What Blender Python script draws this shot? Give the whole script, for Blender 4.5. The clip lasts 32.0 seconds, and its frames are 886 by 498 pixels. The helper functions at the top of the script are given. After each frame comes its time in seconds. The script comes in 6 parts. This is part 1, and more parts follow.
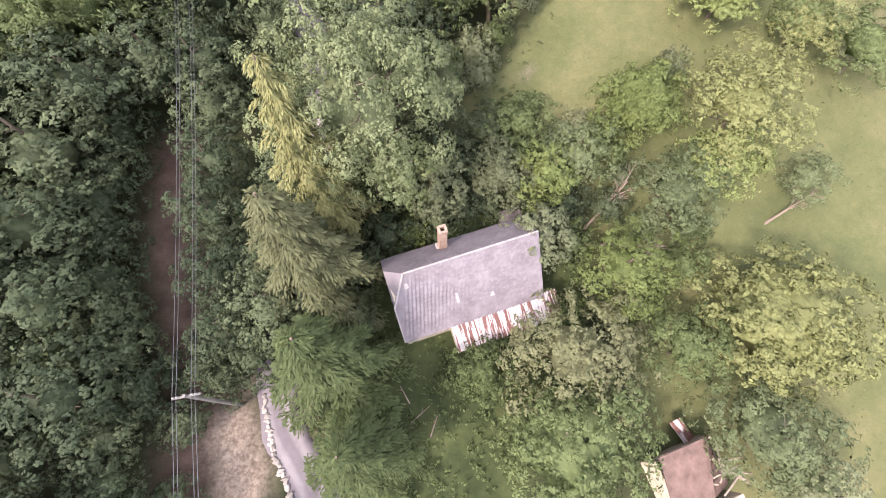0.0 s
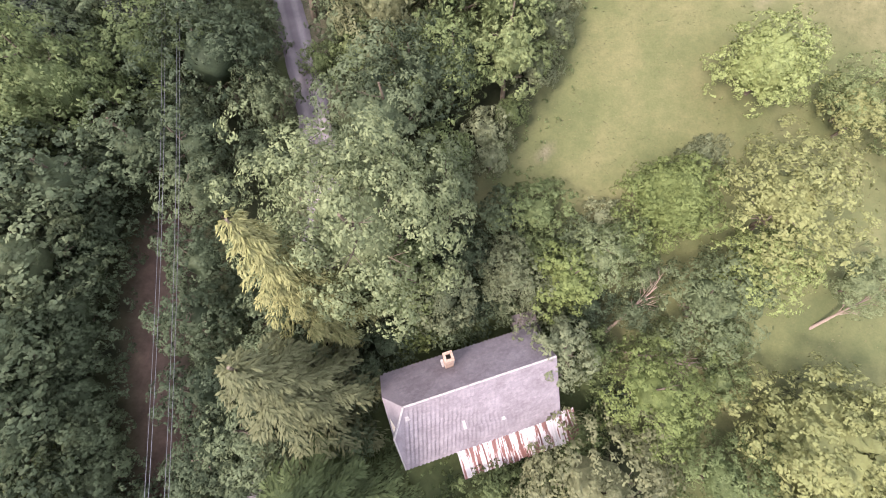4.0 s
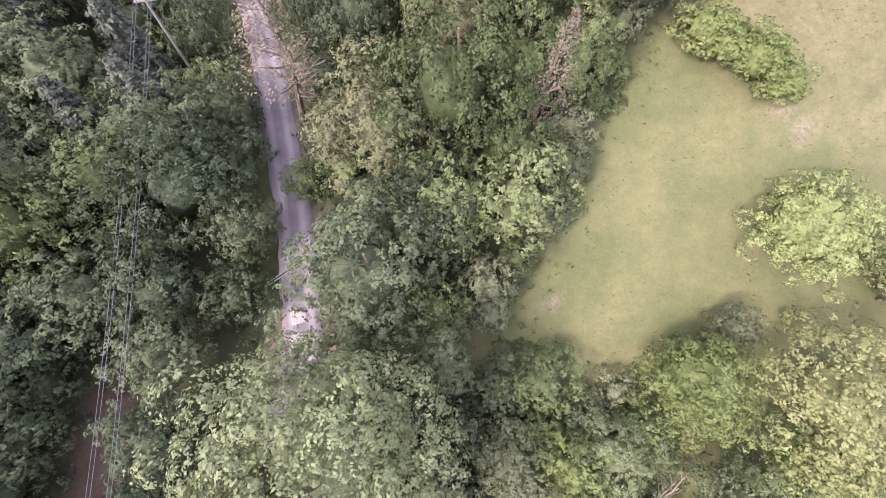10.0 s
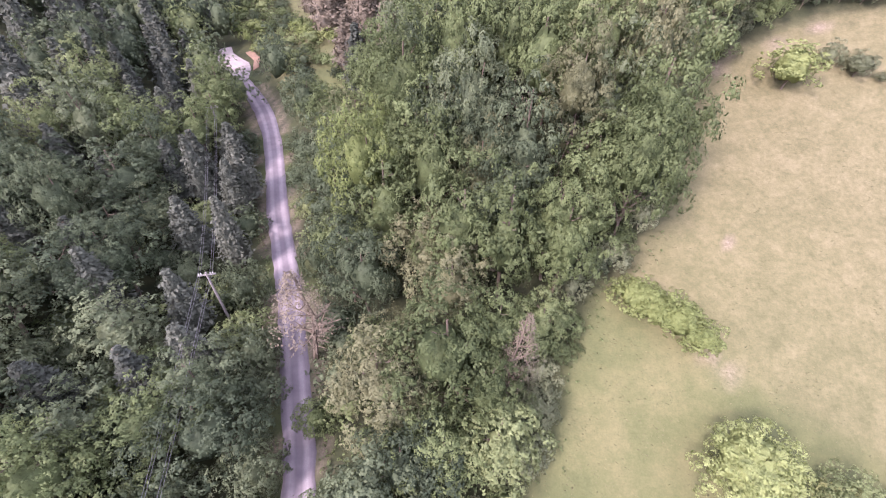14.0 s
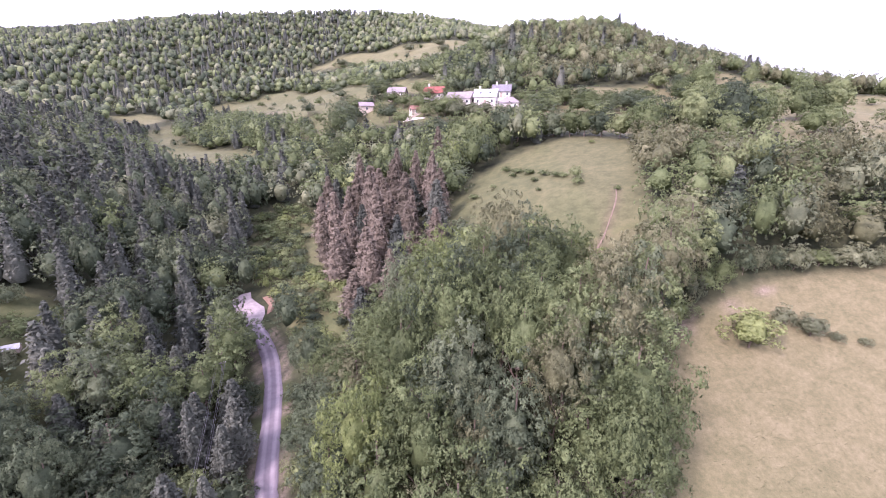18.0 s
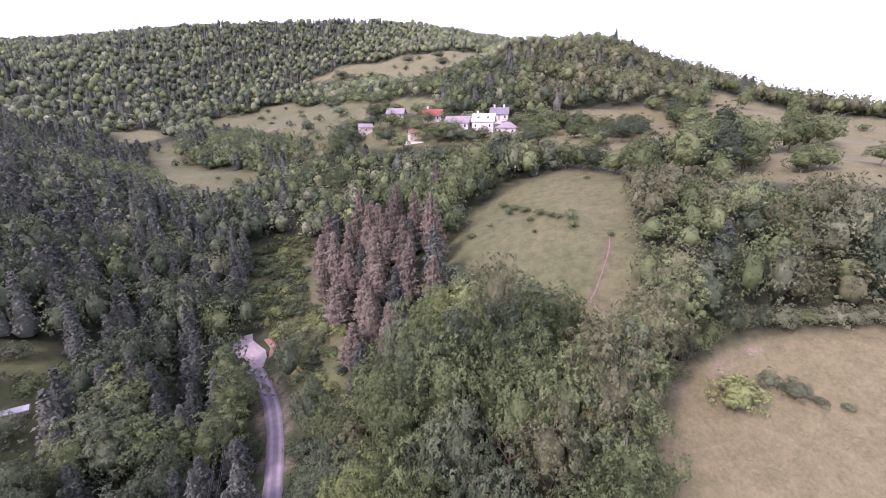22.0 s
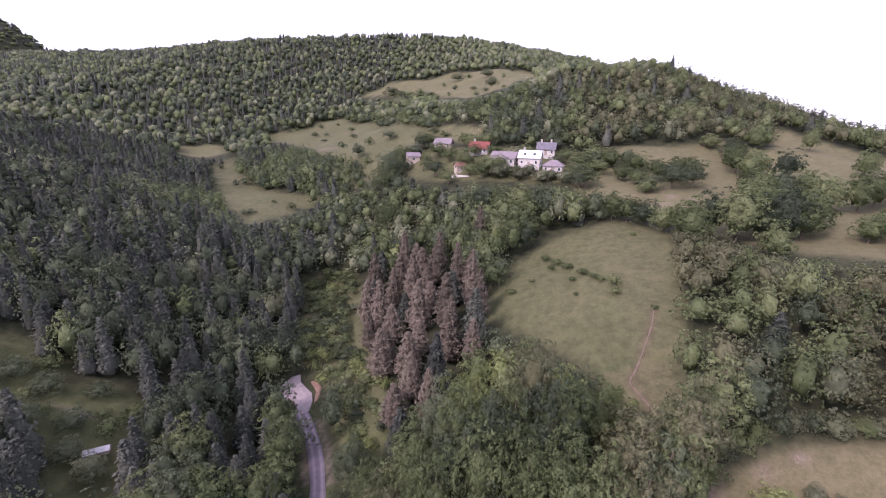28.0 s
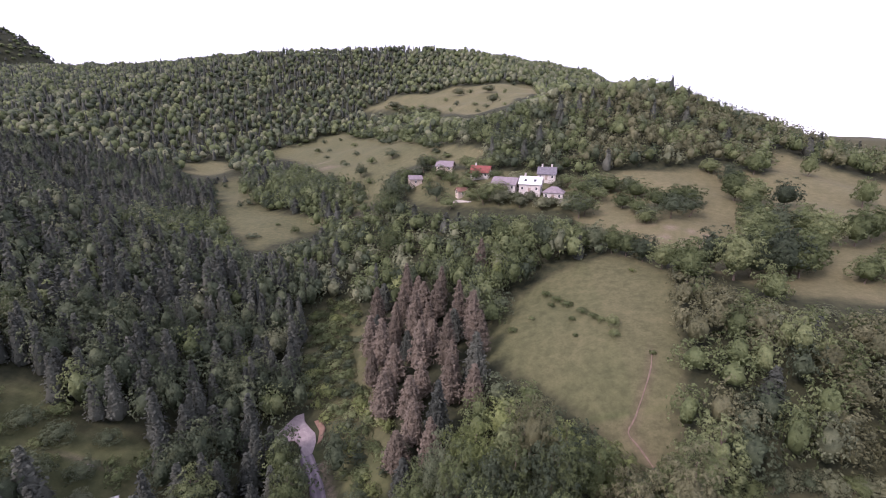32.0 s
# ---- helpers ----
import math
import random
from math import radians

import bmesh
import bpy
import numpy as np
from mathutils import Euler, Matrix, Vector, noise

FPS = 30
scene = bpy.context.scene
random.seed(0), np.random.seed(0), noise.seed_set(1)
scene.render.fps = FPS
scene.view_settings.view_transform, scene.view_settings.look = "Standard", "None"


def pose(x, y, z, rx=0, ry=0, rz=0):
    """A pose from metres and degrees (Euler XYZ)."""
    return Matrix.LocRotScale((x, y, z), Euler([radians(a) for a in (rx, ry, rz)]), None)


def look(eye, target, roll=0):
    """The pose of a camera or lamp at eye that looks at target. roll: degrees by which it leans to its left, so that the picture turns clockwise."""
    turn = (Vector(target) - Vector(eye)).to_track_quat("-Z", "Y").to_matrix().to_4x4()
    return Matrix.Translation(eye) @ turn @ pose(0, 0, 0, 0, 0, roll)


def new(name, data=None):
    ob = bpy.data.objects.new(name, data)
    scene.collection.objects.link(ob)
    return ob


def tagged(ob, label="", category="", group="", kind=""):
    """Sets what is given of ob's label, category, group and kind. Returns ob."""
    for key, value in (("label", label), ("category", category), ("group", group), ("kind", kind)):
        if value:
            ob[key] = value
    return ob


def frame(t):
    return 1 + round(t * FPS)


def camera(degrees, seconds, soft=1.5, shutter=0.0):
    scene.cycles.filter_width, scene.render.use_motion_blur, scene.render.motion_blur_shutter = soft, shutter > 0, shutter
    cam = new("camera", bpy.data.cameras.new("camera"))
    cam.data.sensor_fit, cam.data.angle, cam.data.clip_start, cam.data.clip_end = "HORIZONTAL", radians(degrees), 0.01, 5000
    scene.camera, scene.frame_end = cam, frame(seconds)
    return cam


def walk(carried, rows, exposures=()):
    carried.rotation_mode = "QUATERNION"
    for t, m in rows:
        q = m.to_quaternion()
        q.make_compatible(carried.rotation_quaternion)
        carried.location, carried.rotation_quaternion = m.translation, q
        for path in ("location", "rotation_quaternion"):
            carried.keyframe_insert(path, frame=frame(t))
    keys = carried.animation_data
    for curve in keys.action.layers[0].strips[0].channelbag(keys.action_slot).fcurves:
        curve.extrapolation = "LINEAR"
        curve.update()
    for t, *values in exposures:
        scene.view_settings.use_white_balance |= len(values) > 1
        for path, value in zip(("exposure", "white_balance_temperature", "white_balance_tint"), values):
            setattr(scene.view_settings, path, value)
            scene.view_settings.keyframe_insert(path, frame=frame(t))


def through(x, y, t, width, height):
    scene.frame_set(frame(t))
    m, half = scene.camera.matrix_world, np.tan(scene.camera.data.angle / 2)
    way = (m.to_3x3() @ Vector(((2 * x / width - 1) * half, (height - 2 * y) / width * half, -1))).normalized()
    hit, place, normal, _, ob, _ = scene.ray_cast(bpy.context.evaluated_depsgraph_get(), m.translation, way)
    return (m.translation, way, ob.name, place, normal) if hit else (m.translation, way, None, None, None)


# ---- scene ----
VIEW = 93.3
cam = camera(VIEW, 32.0, soft=1.0)


def eye(x, y, z, yaw, pitch, roll):
    """A camera pose from its place and its yaw, pitch and roll in degrees."""
    return pose(x, y, z, 90 + pitch, 0, yaw) @ pose(0, 0, 0, 0, 0, roll)


ROWS = [
    (0.0, -0.63, 0.51, 31.67, -1.27, -66.00, 0.09),
    (0.5, -0.76, 0.72, 31.51, -1.29, -66.09, 0.32),
    (1.0, -0.80, 1.14, 31.57, -0.90, -65.93, 0.33),
    (1.5, -0.80, 1.63, 31.65, -0.42, -65.84, -0.14),
    (2.0, -0.62, 2.33, 31.75, 0.84, -65.53, -0.97),
    (2.5, -0.06, 3.62, 32.18, 3.70, -65.52, -2.48),
    (4.5, -0.48, 9.89, 31.80, 1.47, -66.16, -1.83),
    (5.0, -0.55, 11.25, 30.97, 1.17, -64.98, -1.56),
    (5.5, -0.52, 12.64, 30.90, 1.44, -65.02, -1.18),
    (6.0, -0.44, 14.10, 30.97, 1.77, -65.32, -0.64),
    (6.5, -0.45, 15.63, 30.66, 1.44, -64.66, -0.51),
    (7.0, -0.39, 16.71, 30.66, 1.56, -65.01, -0.19),
    (7.5, -0.29, 17.56, 30.58, 1.31, -65.08, 0.27),
    (8.0, -0.34, 18.13, 30.51, 1.38, -65.22, 0.20),
    (8.5, -0.32, 18.49, 30.52, 1.29, -65.27, 0.24),
    (9.0, -0.28, 18.76, 31.04, 1.55, -65.34, 0.44),
    (9.5, -0.22, 18.95, 31.82, 1.51, -65.13, 0.46),
    (10.0, -0.17, 19.05, 32.78, 1.75, -64.81, 0.40),
    (10.5, -0.08, 19.21, 33.71, 1.87, -64.69, 0.37),
    (11.0, 0.08, 19.22, 34.67, 2.07, -64.23, 0.42),
    (11.5, 0.21, 19.36, 35.56, 2.02, -63.86, 0.74),
    (12.0, 0.30, 19.48, 36.53, 1.82, -63.64, 1.21),
    (12.5, 0.23, 19.91, 37.79, 1.60, -60.06, 1.22),
    (13.0, -0.09, 19.73, 39.72, 0.63, -51.96, 1.24),
    (13.5, -0.33, 19.90, 40.11, 0.51, -45.35, 1.29),
    (14.0, -0.38, 20.28, 41.36, 0.18, -42.40, 1.46),
    (14.5, -0.19, 20.34, 42.95, 0.51, -38.85, 0.81),
    (15.0, 0.05, 20.86, 44.81, 0.67, -33.15, 0.17),
    (15.5, -0.22, 20.81, 46.06, 0.23, -28.27, 0.28),
    (17.5, 0.25, 21.55, 48.63, 0.93, -16.74, 0.25),
    (18.0, 0.29, 21.85, 49.70, 0.82, -16.67, 0.22),
    (18.5, 0.25, 21.95, 50.67, 0.88, -16.68, 0.25),
    (19.0, 0.30, 22.09, 51.74, 0.95, -16.70, 0.24),
    (19.5, 0.41, 22.18, 52.79, 0.95, -16.57, 0.20),
    (20.0, 0.32, 22.28, 53.94, 1.00, -16.46, 0.20),
    (20.5, 0.45, 22.35, 55.04, 1.04, -16.54, 0.13),
    (21.0, 0.57, 22.48, 56.11, 1.02, -16.44, -0.00),
    (21.5, 0.61, 22.49, 57.11, 0.96, -16.38, 0.00),
    (22.0, 0.73, 22.57, 58.26, 0.82, -16.44, -0.01),
    (22.5, 0.67, 22.63, 59.21, 0.87, -16.37, 0.11),
    (23.0, 0.72, 22.62, 60.25, 0.98, -16.35, 0.19),
    (23.5, 0.82, 22.53, 61.35, 1.04, -16.35, 0.17),
    (24.0, 0.88, 22.55, 62.43, 1.02, -16.29, 0.26),
    (24.5, 0.93, 22.45, 63.33, 1.28, -16.31, 0.16),
    (25.0, 0.67, 22.38, 64.33, 2.41, -16.29, 0.42),
    (25.5, 0.04, 22.20, 65.41, 4.71, -16.24, 0.90),
    (27.5, -0.20, 22.95, 68.72, 6.44, -15.91, 1.19),
    (28.0, -0.08, 23.04, 69.70, 6.46, -15.84, 1.30),
    (28.5, -0.11, 22.99, 70.83, 6.79, -15.81, 1.18),
    (29.0, -0.09, 23.14, 71.96, 6.52, -15.64, 1.18),
    (29.5, -0.19, 23.27, 72.97, 6.41, -15.52, 1.20),
    (30.0, -0.08, 23.48, 73.97, 6.06, -15.44, 1.23),
    (30.5, -0.02, 23.54, 74.99, 6.19, -15.45, 1.17),
    (31.0, -0.10, 23.43, 76.07, 6.53, -15.26, 1.08),
    (31.5, -0.23, 23.53, 76.82, 6.71, -15.35, 1.11),
    (32.0, -0.14, 23.62, 77.80, 6.79, -15.10, 1.12),
]
walk(cam, [(t, eye(*row)) for t, *row in ROWS], [(0, 1.78, 6280, 15), (9, 1.87, 6020, 22), (13, 1.96, 5850, 33), (15, 1.97, 5790, 35), (18, 1.75, 5670, 41), (22, 1.29, 5650, 42), (25, 1.0, 5660, 42), (32, 0.66, 5820, 35)])

# ---- sky and sun ----
SUN_EL, SUN_AZ = 42.0, 225.0  # degrees; azimuth clockwise from +y
world = bpy.data.worlds.new("evening_sky")
scene.world = world
world.use_nodes = True
wn, wl = world.node_tree.nodes, world.node_tree.links
sky = wn.new("ShaderNodeTexSky")
sky.sky_type, sky.sun_disc = "NISHITA", False
sky.sun_elevation, sky.sun_rotation = radians(SUN_EL), radians(SUN_AZ)
sky.air_density, sky.dust_density, sky.ozone_density, sky.altitude = 1.0, 4.0, 1.0, 600
# thin high cloud whitens the whole sky
veil = wn.new("ShaderNodeMix")
veil.data_type = "RGBA"
veil.inputs[0].default_value, veil.inputs[7].default_value = 0.7, (8.0, 7.8, 7.8, 1)
wl.new(sky.outputs[0], veil.inputs[6])
wl.new(veil.outputs[2], wn["Background"].inputs[0])
wn["Background"].inputs[1].default_value = 0.15
sun = new("sun", bpy.data.lights.new("sun", "SUN"))
sun.data.energy, sun.data.angle, sun.data.color = 3.0, radians(12), (1.0, 0.86, 0.72)
az, el = radians(SUN_AZ), radians(SUN_EL)
sun.matrix_world = look((0, 0, 300), (-math.sin(az) * math.cos(el), -math.cos(az) * math.cos(el), 300 - math.sin(el)))

# ---- materials ----


def material(name, rough=0.8, spec=0.3, metal=0.0):
    m = bpy.data.materials.new(name)
    m.use_nodes = True
    b = m.node_tree.nodes["Principled BSDF"]
    b.inputs["Roughness"].default_value, b.inputs["Metallic"].default_value = rough, metal
    b.inputs["Specular IOR Level"].default_value = spec
    return m, m.node_tree.nodes, m.node_tree.links, b


def ramp(n, stops):
    r = n.new("ShaderNodeValToRGB")
    while len(r.color_ramp.elements) < len(stops):
        r.color_ramp.elements.new(0.5)
    for e, (p, c) in zip(r.color_ramp.elements, stops):
        e.position, e.color = p, (*c, 1)
    return r


def noise_tex(n, l, scale, detail=4, rough=0.6, coord="Object", stretch=None):
    co = n.new("ShaderNodeTexCoord")
    t = n.new("ShaderNodeTexNoise")
    t.inputs["Scale"].default_value, t.inputs["Detail"].default_value, t.inputs["Roughness"].default_value = scale, detail, rough
    if stretch:
        mp = n.new("ShaderNodeMapping")
        mp.inputs["Scale"].default_value = stretch
        l.new(co.outputs[coord], mp.inputs[0])
        l.new(mp.outputs[0], t.inputs["Vector"])
    else:
        l.new(co.outputs[coord], t.inputs["Vector"])
    return t


def mix(n, l, fac, a, b, kind="MIX"):
    m = n.new("ShaderNodeMix")
    m.data_type, m.blend_type = "RGBA", kind
    for sock, v in ((m.inputs[0], fac), (m.inputs[6], a), (m.inputs[7], b)):
        if isinstance(v, bpy.types.NodeSocket):
            l.new(v, sock)
        else:
            sock.default_value = (*v, 1) if isinstance(v, tuple) else v
    return m.outputs[2]


def bump(n, l, height, b, strength=0.4, dist=0.02):
    k = n.new("ShaderNodeBump")
    k.inputs["Strength"].default_value, k.inputs["Distance"].default_value = strength, dist
    l.new(height, k.inputs["Height"])
    l.new(k.outputs[0], b.inputs["Normal"])


def plain(name, dark, light, scale=3.0, rough=0.8, metal=0.0, relief=0.3, stretch=None, fine=30.0):
    """A worn surface: two tones mottled at a coarse and a fine scale, with fine relief."""
    m, n, l, b = material(name, rough, 0.3, metal)
    a, f = noise_tex(n, l, scale, 5, stretch=stretch), noise_tex(n, l, fine, 3, stretch=stretch)
    c = ramp(n, [(0.3, dark), (0.7, light)])
    l.new(a.outputs[0], c.inputs[0])
    c2 = ramp(n, [(0.3, (0.8, 0.8, 0.8)), (0.7, (1.15, 1.15, 1.15))])
    l.new(f.outputs[0], c2.inputs[0])
    l.new(mix(n, l, 1.0, c.outputs[0], c2.outputs[0], "MULTIPLY"), b.inputs["Base Color"])
    bump(n, l, f.outputs[0], b, relief)
    return m


def leaves(name, dark, mid, light, through=0.38):
    """Foliage: a tone per tree, a tone per leaf clump and mottling across the crown."""
    m, n, l, b = material(name, 0.65, 0.15)
    info, geo = n.new("ShaderNodeObjectInfo"), n.new("ShaderNodeNewGeometry")
    tone = n.new("ShaderNodeAttribute")
    tone.attribute_name = "tone"
    a = noise_tex(n, l, 0.8, 3)
    s = n.new("ShaderNodeMath")
    s.operation = "ADD"
    l.new(info.outputs["Random"], s.inputs[0])
    l.new(tone.outputs["Fac"], s.inputs[1])
    s1 = n.new("ShaderNodeMath")
    s1.operation = "FRACT"
    l.new(s.outputs[0], s1.inputs[0])
    s2 = n.new("ShaderNodeMath")
    s2.operation = "MULTIPLY_ADD"
    l.new(geo.outputs["Random Per Island"], s2.inputs[0])
    s2.inputs[1].default_value = 0.14
    s3 = n.new("ShaderNodeMath")
    s3.operation = "MULTIPLY_ADD"
    l.new(s1.outputs[0], s3.inputs[0])
    s3.inputs[1].default_value = 0.52
    s4 = n.new("ShaderNodeMath")
    s4.operation = "MULTIPLY"
    l.new(a.outputs[0], s4.inputs[0])
    s4.inputs[1].default_value = 0.28
    l.new(s4.outputs[0], s2.inputs[2])
    l.new(s2.outputs[0], s3.inputs[2])
    c = ramp(n, [(0.15, dark), (0.5, mid), (0.85, light)])
    l.new(s3.outputs[0], c.inputs[0])
    l.new(c.outputs[0], b.inputs["Base Color"])
    t = n.new("ShaderNodeBsdfTranslucent")
    l.new(c.outputs[0], t.inputs[0])
    x = n.new("ShaderNodeMixShader")
    x.inputs[0].default_value = through
    l.new(b.outputs[0], x.inputs[1])
    l.new(t.outputs[0], x.inputs[2])
    # single leaves within a spray differ in tone
    co, vor = n.new("ShaderNodeTexCoord"), n.new("ShaderNodeTexVoronoi")
    vor.inputs["Scale"].default_value = 7.0
    l.new(co.outputs["Object"], vor.inputs["Vector"])
    l.new(x.outputs[0], n["Material Output"].inputs[0])
    shade = n.new("ShaderNodeHueSaturation")
    val = n.new("ShaderNodeMapRange")
    sep = n.new("ShaderNodeSeparateColor")
    l.new(vor.outputs["Color"], sep.inputs[0])
    l.new(sep.outputs[0], val.inputs[0])
    val.inputs[3].default_value, val.inputs[4].default_value = 0.86, 1.15
    l.new(val.outputs[0], shade.inputs["Value"])
    l.new(c.outputs[0], shade.inputs["Color"])
    l.new(shade.outputs[0], b.inputs["Base Color"])
    l.new(shade.outputs[0], t.inputs[0])
    return m


LEAF = {
    "green": leaves("leaf_green", (0.060, 0.079, 0.034), (0.120, 0.151, 0.066), (0.198, 0.230, 0.108)),
    "dark": leaves("leaf_dark", (0.042, 0.058, 0.035), (0.082, 0.105, 0.060), (0.134, 0.159, 0.091)),
    "bright": leaves("leaf_bright", (0.118, 0.146, 0.052), (0.188, 0.224, 0.085), (0.263, 0.297, 0.129)),
    "yellow": leaves("leaf_yellow", (0.143, 0.154, 0.064), (0.218, 0.229, 0.101), (0.297, 0.303, 0.152)),
    "grey": leaves("leaf_grey", (0.094, 0.109, 0.064), (0.159, 0.177, 0.104), (0.236, 0.254, 0.153)),
    "pale": leaves("leaf_pale", (0.097, 0.119, 0.062), (0.157, 0.185, 0.098), (0.228, 0.257, 0.142)),
    "olive": leaves("leaf_olive", (0.076, 0.082, 0.043), (0.126, 0.132, 0.071), (0.185, 0.188, 0.106)),
    "spruce": leaves("needle_spruce", (0.034, 0.040, 0.033), (0.060, 0.068, 0.054), (0.092, 0.100, 0.078), 0.15),
    "larch": leaves("needle_larch", (0.116, 0.118, 0.047), (0.173, 0.173, 0.076), (0.242, 0.231, 0.110), 0.2),
    "rust": leaves("needle_rust", (0.066, 0.058, 0.042), (0.112, 0.095, 0.071), (0.168, 0.142, 0.108), 0.15),
}
BARK = plain("bark", (0.06, 0.045, 0.035), (0.16, 0.13, 0.10), 2.0, 0.9, stretch=(1, 1, 0.2))
DEADWOOD = plain("dead_wood", (0.13, 0.095, 0.08), (0.25, 0.195, 0.165), 3.0, 0.85, stretch=(1, 1, 0.2))


# ---- relief: a valley with a lane, a meadow spur and wooded hills ----
RX = [-400, -160, -70, -35, -10, 15, 45, 160, 300]
RELIEF = {
    -60: [60, 45, 20, 4, -4, -7, -8, -10, -10],
    0: [70, 50, 24, 6, 0, -1.6, -1, -2, 0],
    30: [80, 55, 26, 8, 4.5, 7, 6, 4, 5],
    60: [90, 58, 25, 9, 9, 16.5, 21, 24, 25],
    100: [100, 60, 26, 15, 24, 32, 40, 42, 40],
    150: [90, 52, 30, 28, 36, 44, 48, 52, 48],
    200: [80, 38, 36, 47, 54, 56, 58, 60, 40],
    300: [75, 48, 66, 76, 83, 91, 99, 80, 26],
    420: [105, 72, 94, 104, 110, 114, 112, 84, 10],
    700: [177, 201, 198, 195, 191, 187, 182, 152, 10],
}
RY = sorted(RELIEF)
RZ = np.array([RELIEF[k] for k in RY], float)


def spline(x, xs, rows):
    """Smooth (monotone-tangent cubic) interpolation of the last axis of rows at x."""
    xs = np.asarray(xs, float)
    x = np.clip(x, xs[0], xs[-1])
    i = np.clip(np.searchsorted(xs, x, side="right") - 1, 0, len(xs) - 2)
    slope = np.diff(rows, axis=-1) / np.diff(xs)
    tan = np.concatenate([slope[..., :1], (slope[..., :-1] + slope[..., 1:]) / 2, slope[..., -1:]], -1)
    return i, (x - xs[i]) / (xs[i + 1] - xs[i]), xs[i + 1] - xs[i], tan


def hermite(u, h, a, b, ta, tb):
    return a * (1 + 2 * u) * (1 - u) ** 2 + b * u * u * (3 - 2 * u) + h * (ta * u * (1 - u) ** 2 - tb * u * u * (1 - u))


def ground(x, y):
    """Height of the bare ground at x, y (arrays)."""
    x, y = np.broadcast_arrays(np.asarray(x, float), np.asarray(y, float))
    shape = x.shape
    x, y = x.ravel(), y.ravel()
    i, u, h, tan = spline(x, RX, RZ)
    cols = np.stack([hermite(u, h, RZ[k][i], RZ[k][i + 1], tan[k][i], tan[k][i + 1]) for k in range(len(RY))], -1)
    j, v, g, ty = spline(y, RY, cols)
    n = np.arange(len(x))
    z = hermite(v, g, cols[n, j], cols[n, j + 1], ty[n, j], ty[n, j + 1])
    z = z - 0.35 * np.clip(y - 700, 0, 500) + 390 * np.exp(-(((x + 1640) / 300) ** 2 + ((y - 1300) / 300) ** 2))
    z = z + 4.5 * np.exp(-(((x - 3) / 10) ** 2 + ((y - 68) / 15) ** 2)) + 9 * np.exp(-(((x - 105) / 42) ** 2 + ((y - 325) / 45) ** 2)) + 15 * np.exp(-(((x + 390) / 130) ** 2 + ((y - 700) / 150) ** 2))
    z = z + 285 * np.exp(-(((y - 3200) / 400) ** 2)) * np.clip((x - 300) / 900, 0, 1) * (1 + 0.05 * np.sin(x * 0.006))
    z = z + 0.5 * np.sin(x * 0.11 + y * 0.05) * np.sin(y * 0.09 - 1) * np.clip(np.hypot(x, y - 20) / 60, 0.2, 4)
    return z.reshape(shape)


# ---- building helpers ----
def mesh_of(name, verts, faces, mat, smooth=False, tone=None, normals=None):
    me = bpy.data.meshes.new(name)
    verts, faces = np.asarray(verts, np.float32), np.asarray(faces, np.int32)
    k = faces.shape[1]
    me.vertices.add(len(verts))
    me.vertices.foreach_set("co", verts.ravel())
    me.loops.add(faces.size)
    me.loops.foreach_set("vertex_index", faces.ravel())
    me.polygons.add(len(faces))
    me.polygons.foreach_set("loop_start", np.arange(0, faces.size, k, dtype=np.int32))
    me.update(calc_edges=True)
    if smooth:
        me.polygons.foreach_set("use_smooth", np.ones(len(faces), bool))
    if tone is not None:
        me.attributes.new("tone", "FLOAT", "POINT").data.foreach_set("value", np.asarray(tone, np.float32))
    if normals is not None:
        me.polygons.foreach_set("use_smooth", np.ones(len(faces), bool))
        me.normals_split_custom_set_from_vertices(np.asarray(normals, np.float32))
    me.materials.append(mat)
    return me


def thing(name, m, label, category, group=""):
    ob = new(name)
    ob.empty_display_size = 0.2
    ob.matrix_world = m
    return tagged(ob, label, category, group)


def part(name, data, mat, parent, label=""):
    """Links a bmesh or a mesh as one object under a thing or a part."""
    if isinstance(data, bmesh.types.BMesh):
        me = bpy.data.meshes.new(name)
        bmesh.ops.recalc_face_normals(data, faces=data.faces)
        data.to_mesh(me)
        data.free()
        me.materials.append(mat)
    else:
        me = data
    ob = new(name, me)
    ob.parent = parent
    return tagged(ob, label)


def single(name, data, mat, label, category, kind="", group=""):
    ob = part(name, data, mat, None)
    return tagged(ob, label, category, group, kind)


def box(bm, x0, x1, y0, y1, z0, z1, bevel=0.0, m=None):
    r = bmesh.ops.create_cube(bm, size=1.0)
    vs = r["verts"]
    for v in vs:
        v.co = Vector((x0 + (v.co.x + 0.5) * (x1 - x0), y0 + (v.co.y + 0.5) * (y1 - y0), z0 + (v.co.z + 0.5) * (z1 - z0)))
    if bevel:
        es = list({e for v in vs for e in v.link_edges})
        vs = list({v for f in bmesh.ops.bevel(bm, geom=es, offset=bevel, segments=1, affect="EDGES")["faces"] for v in f.verts} | {v for v in vs if v.is_valid})
    if m is not None:
        bmesh.ops.transform(bm, matrix=m, verts=vs)
    return bm


def tube(bm, a, b, ra, rb, sides=6):
    """A tapered rod from a to b."""
    a, b = Vector(a), Vector(b)
    q = (b - a).to_track_quat("Z", "Y")
    rings = []
    for p, r in ((a, ra), (b, rb)):
        rings.append([bm.verts.new(p + q @ Vector((r * math.cos(k * math.tau / sides), r * math.sin(k * math.tau / sides), 0))) for k in range(sides)])
    for k in range(sides):
        bm.faces.new((rings[0][k], rings[0][(k + 1) % sides], rings[1][(k + 1) % sides], rings[1][k]))
    bm.faces.new(rings[1])
    bm.faces.new(rings[0][::-1])
    return bm


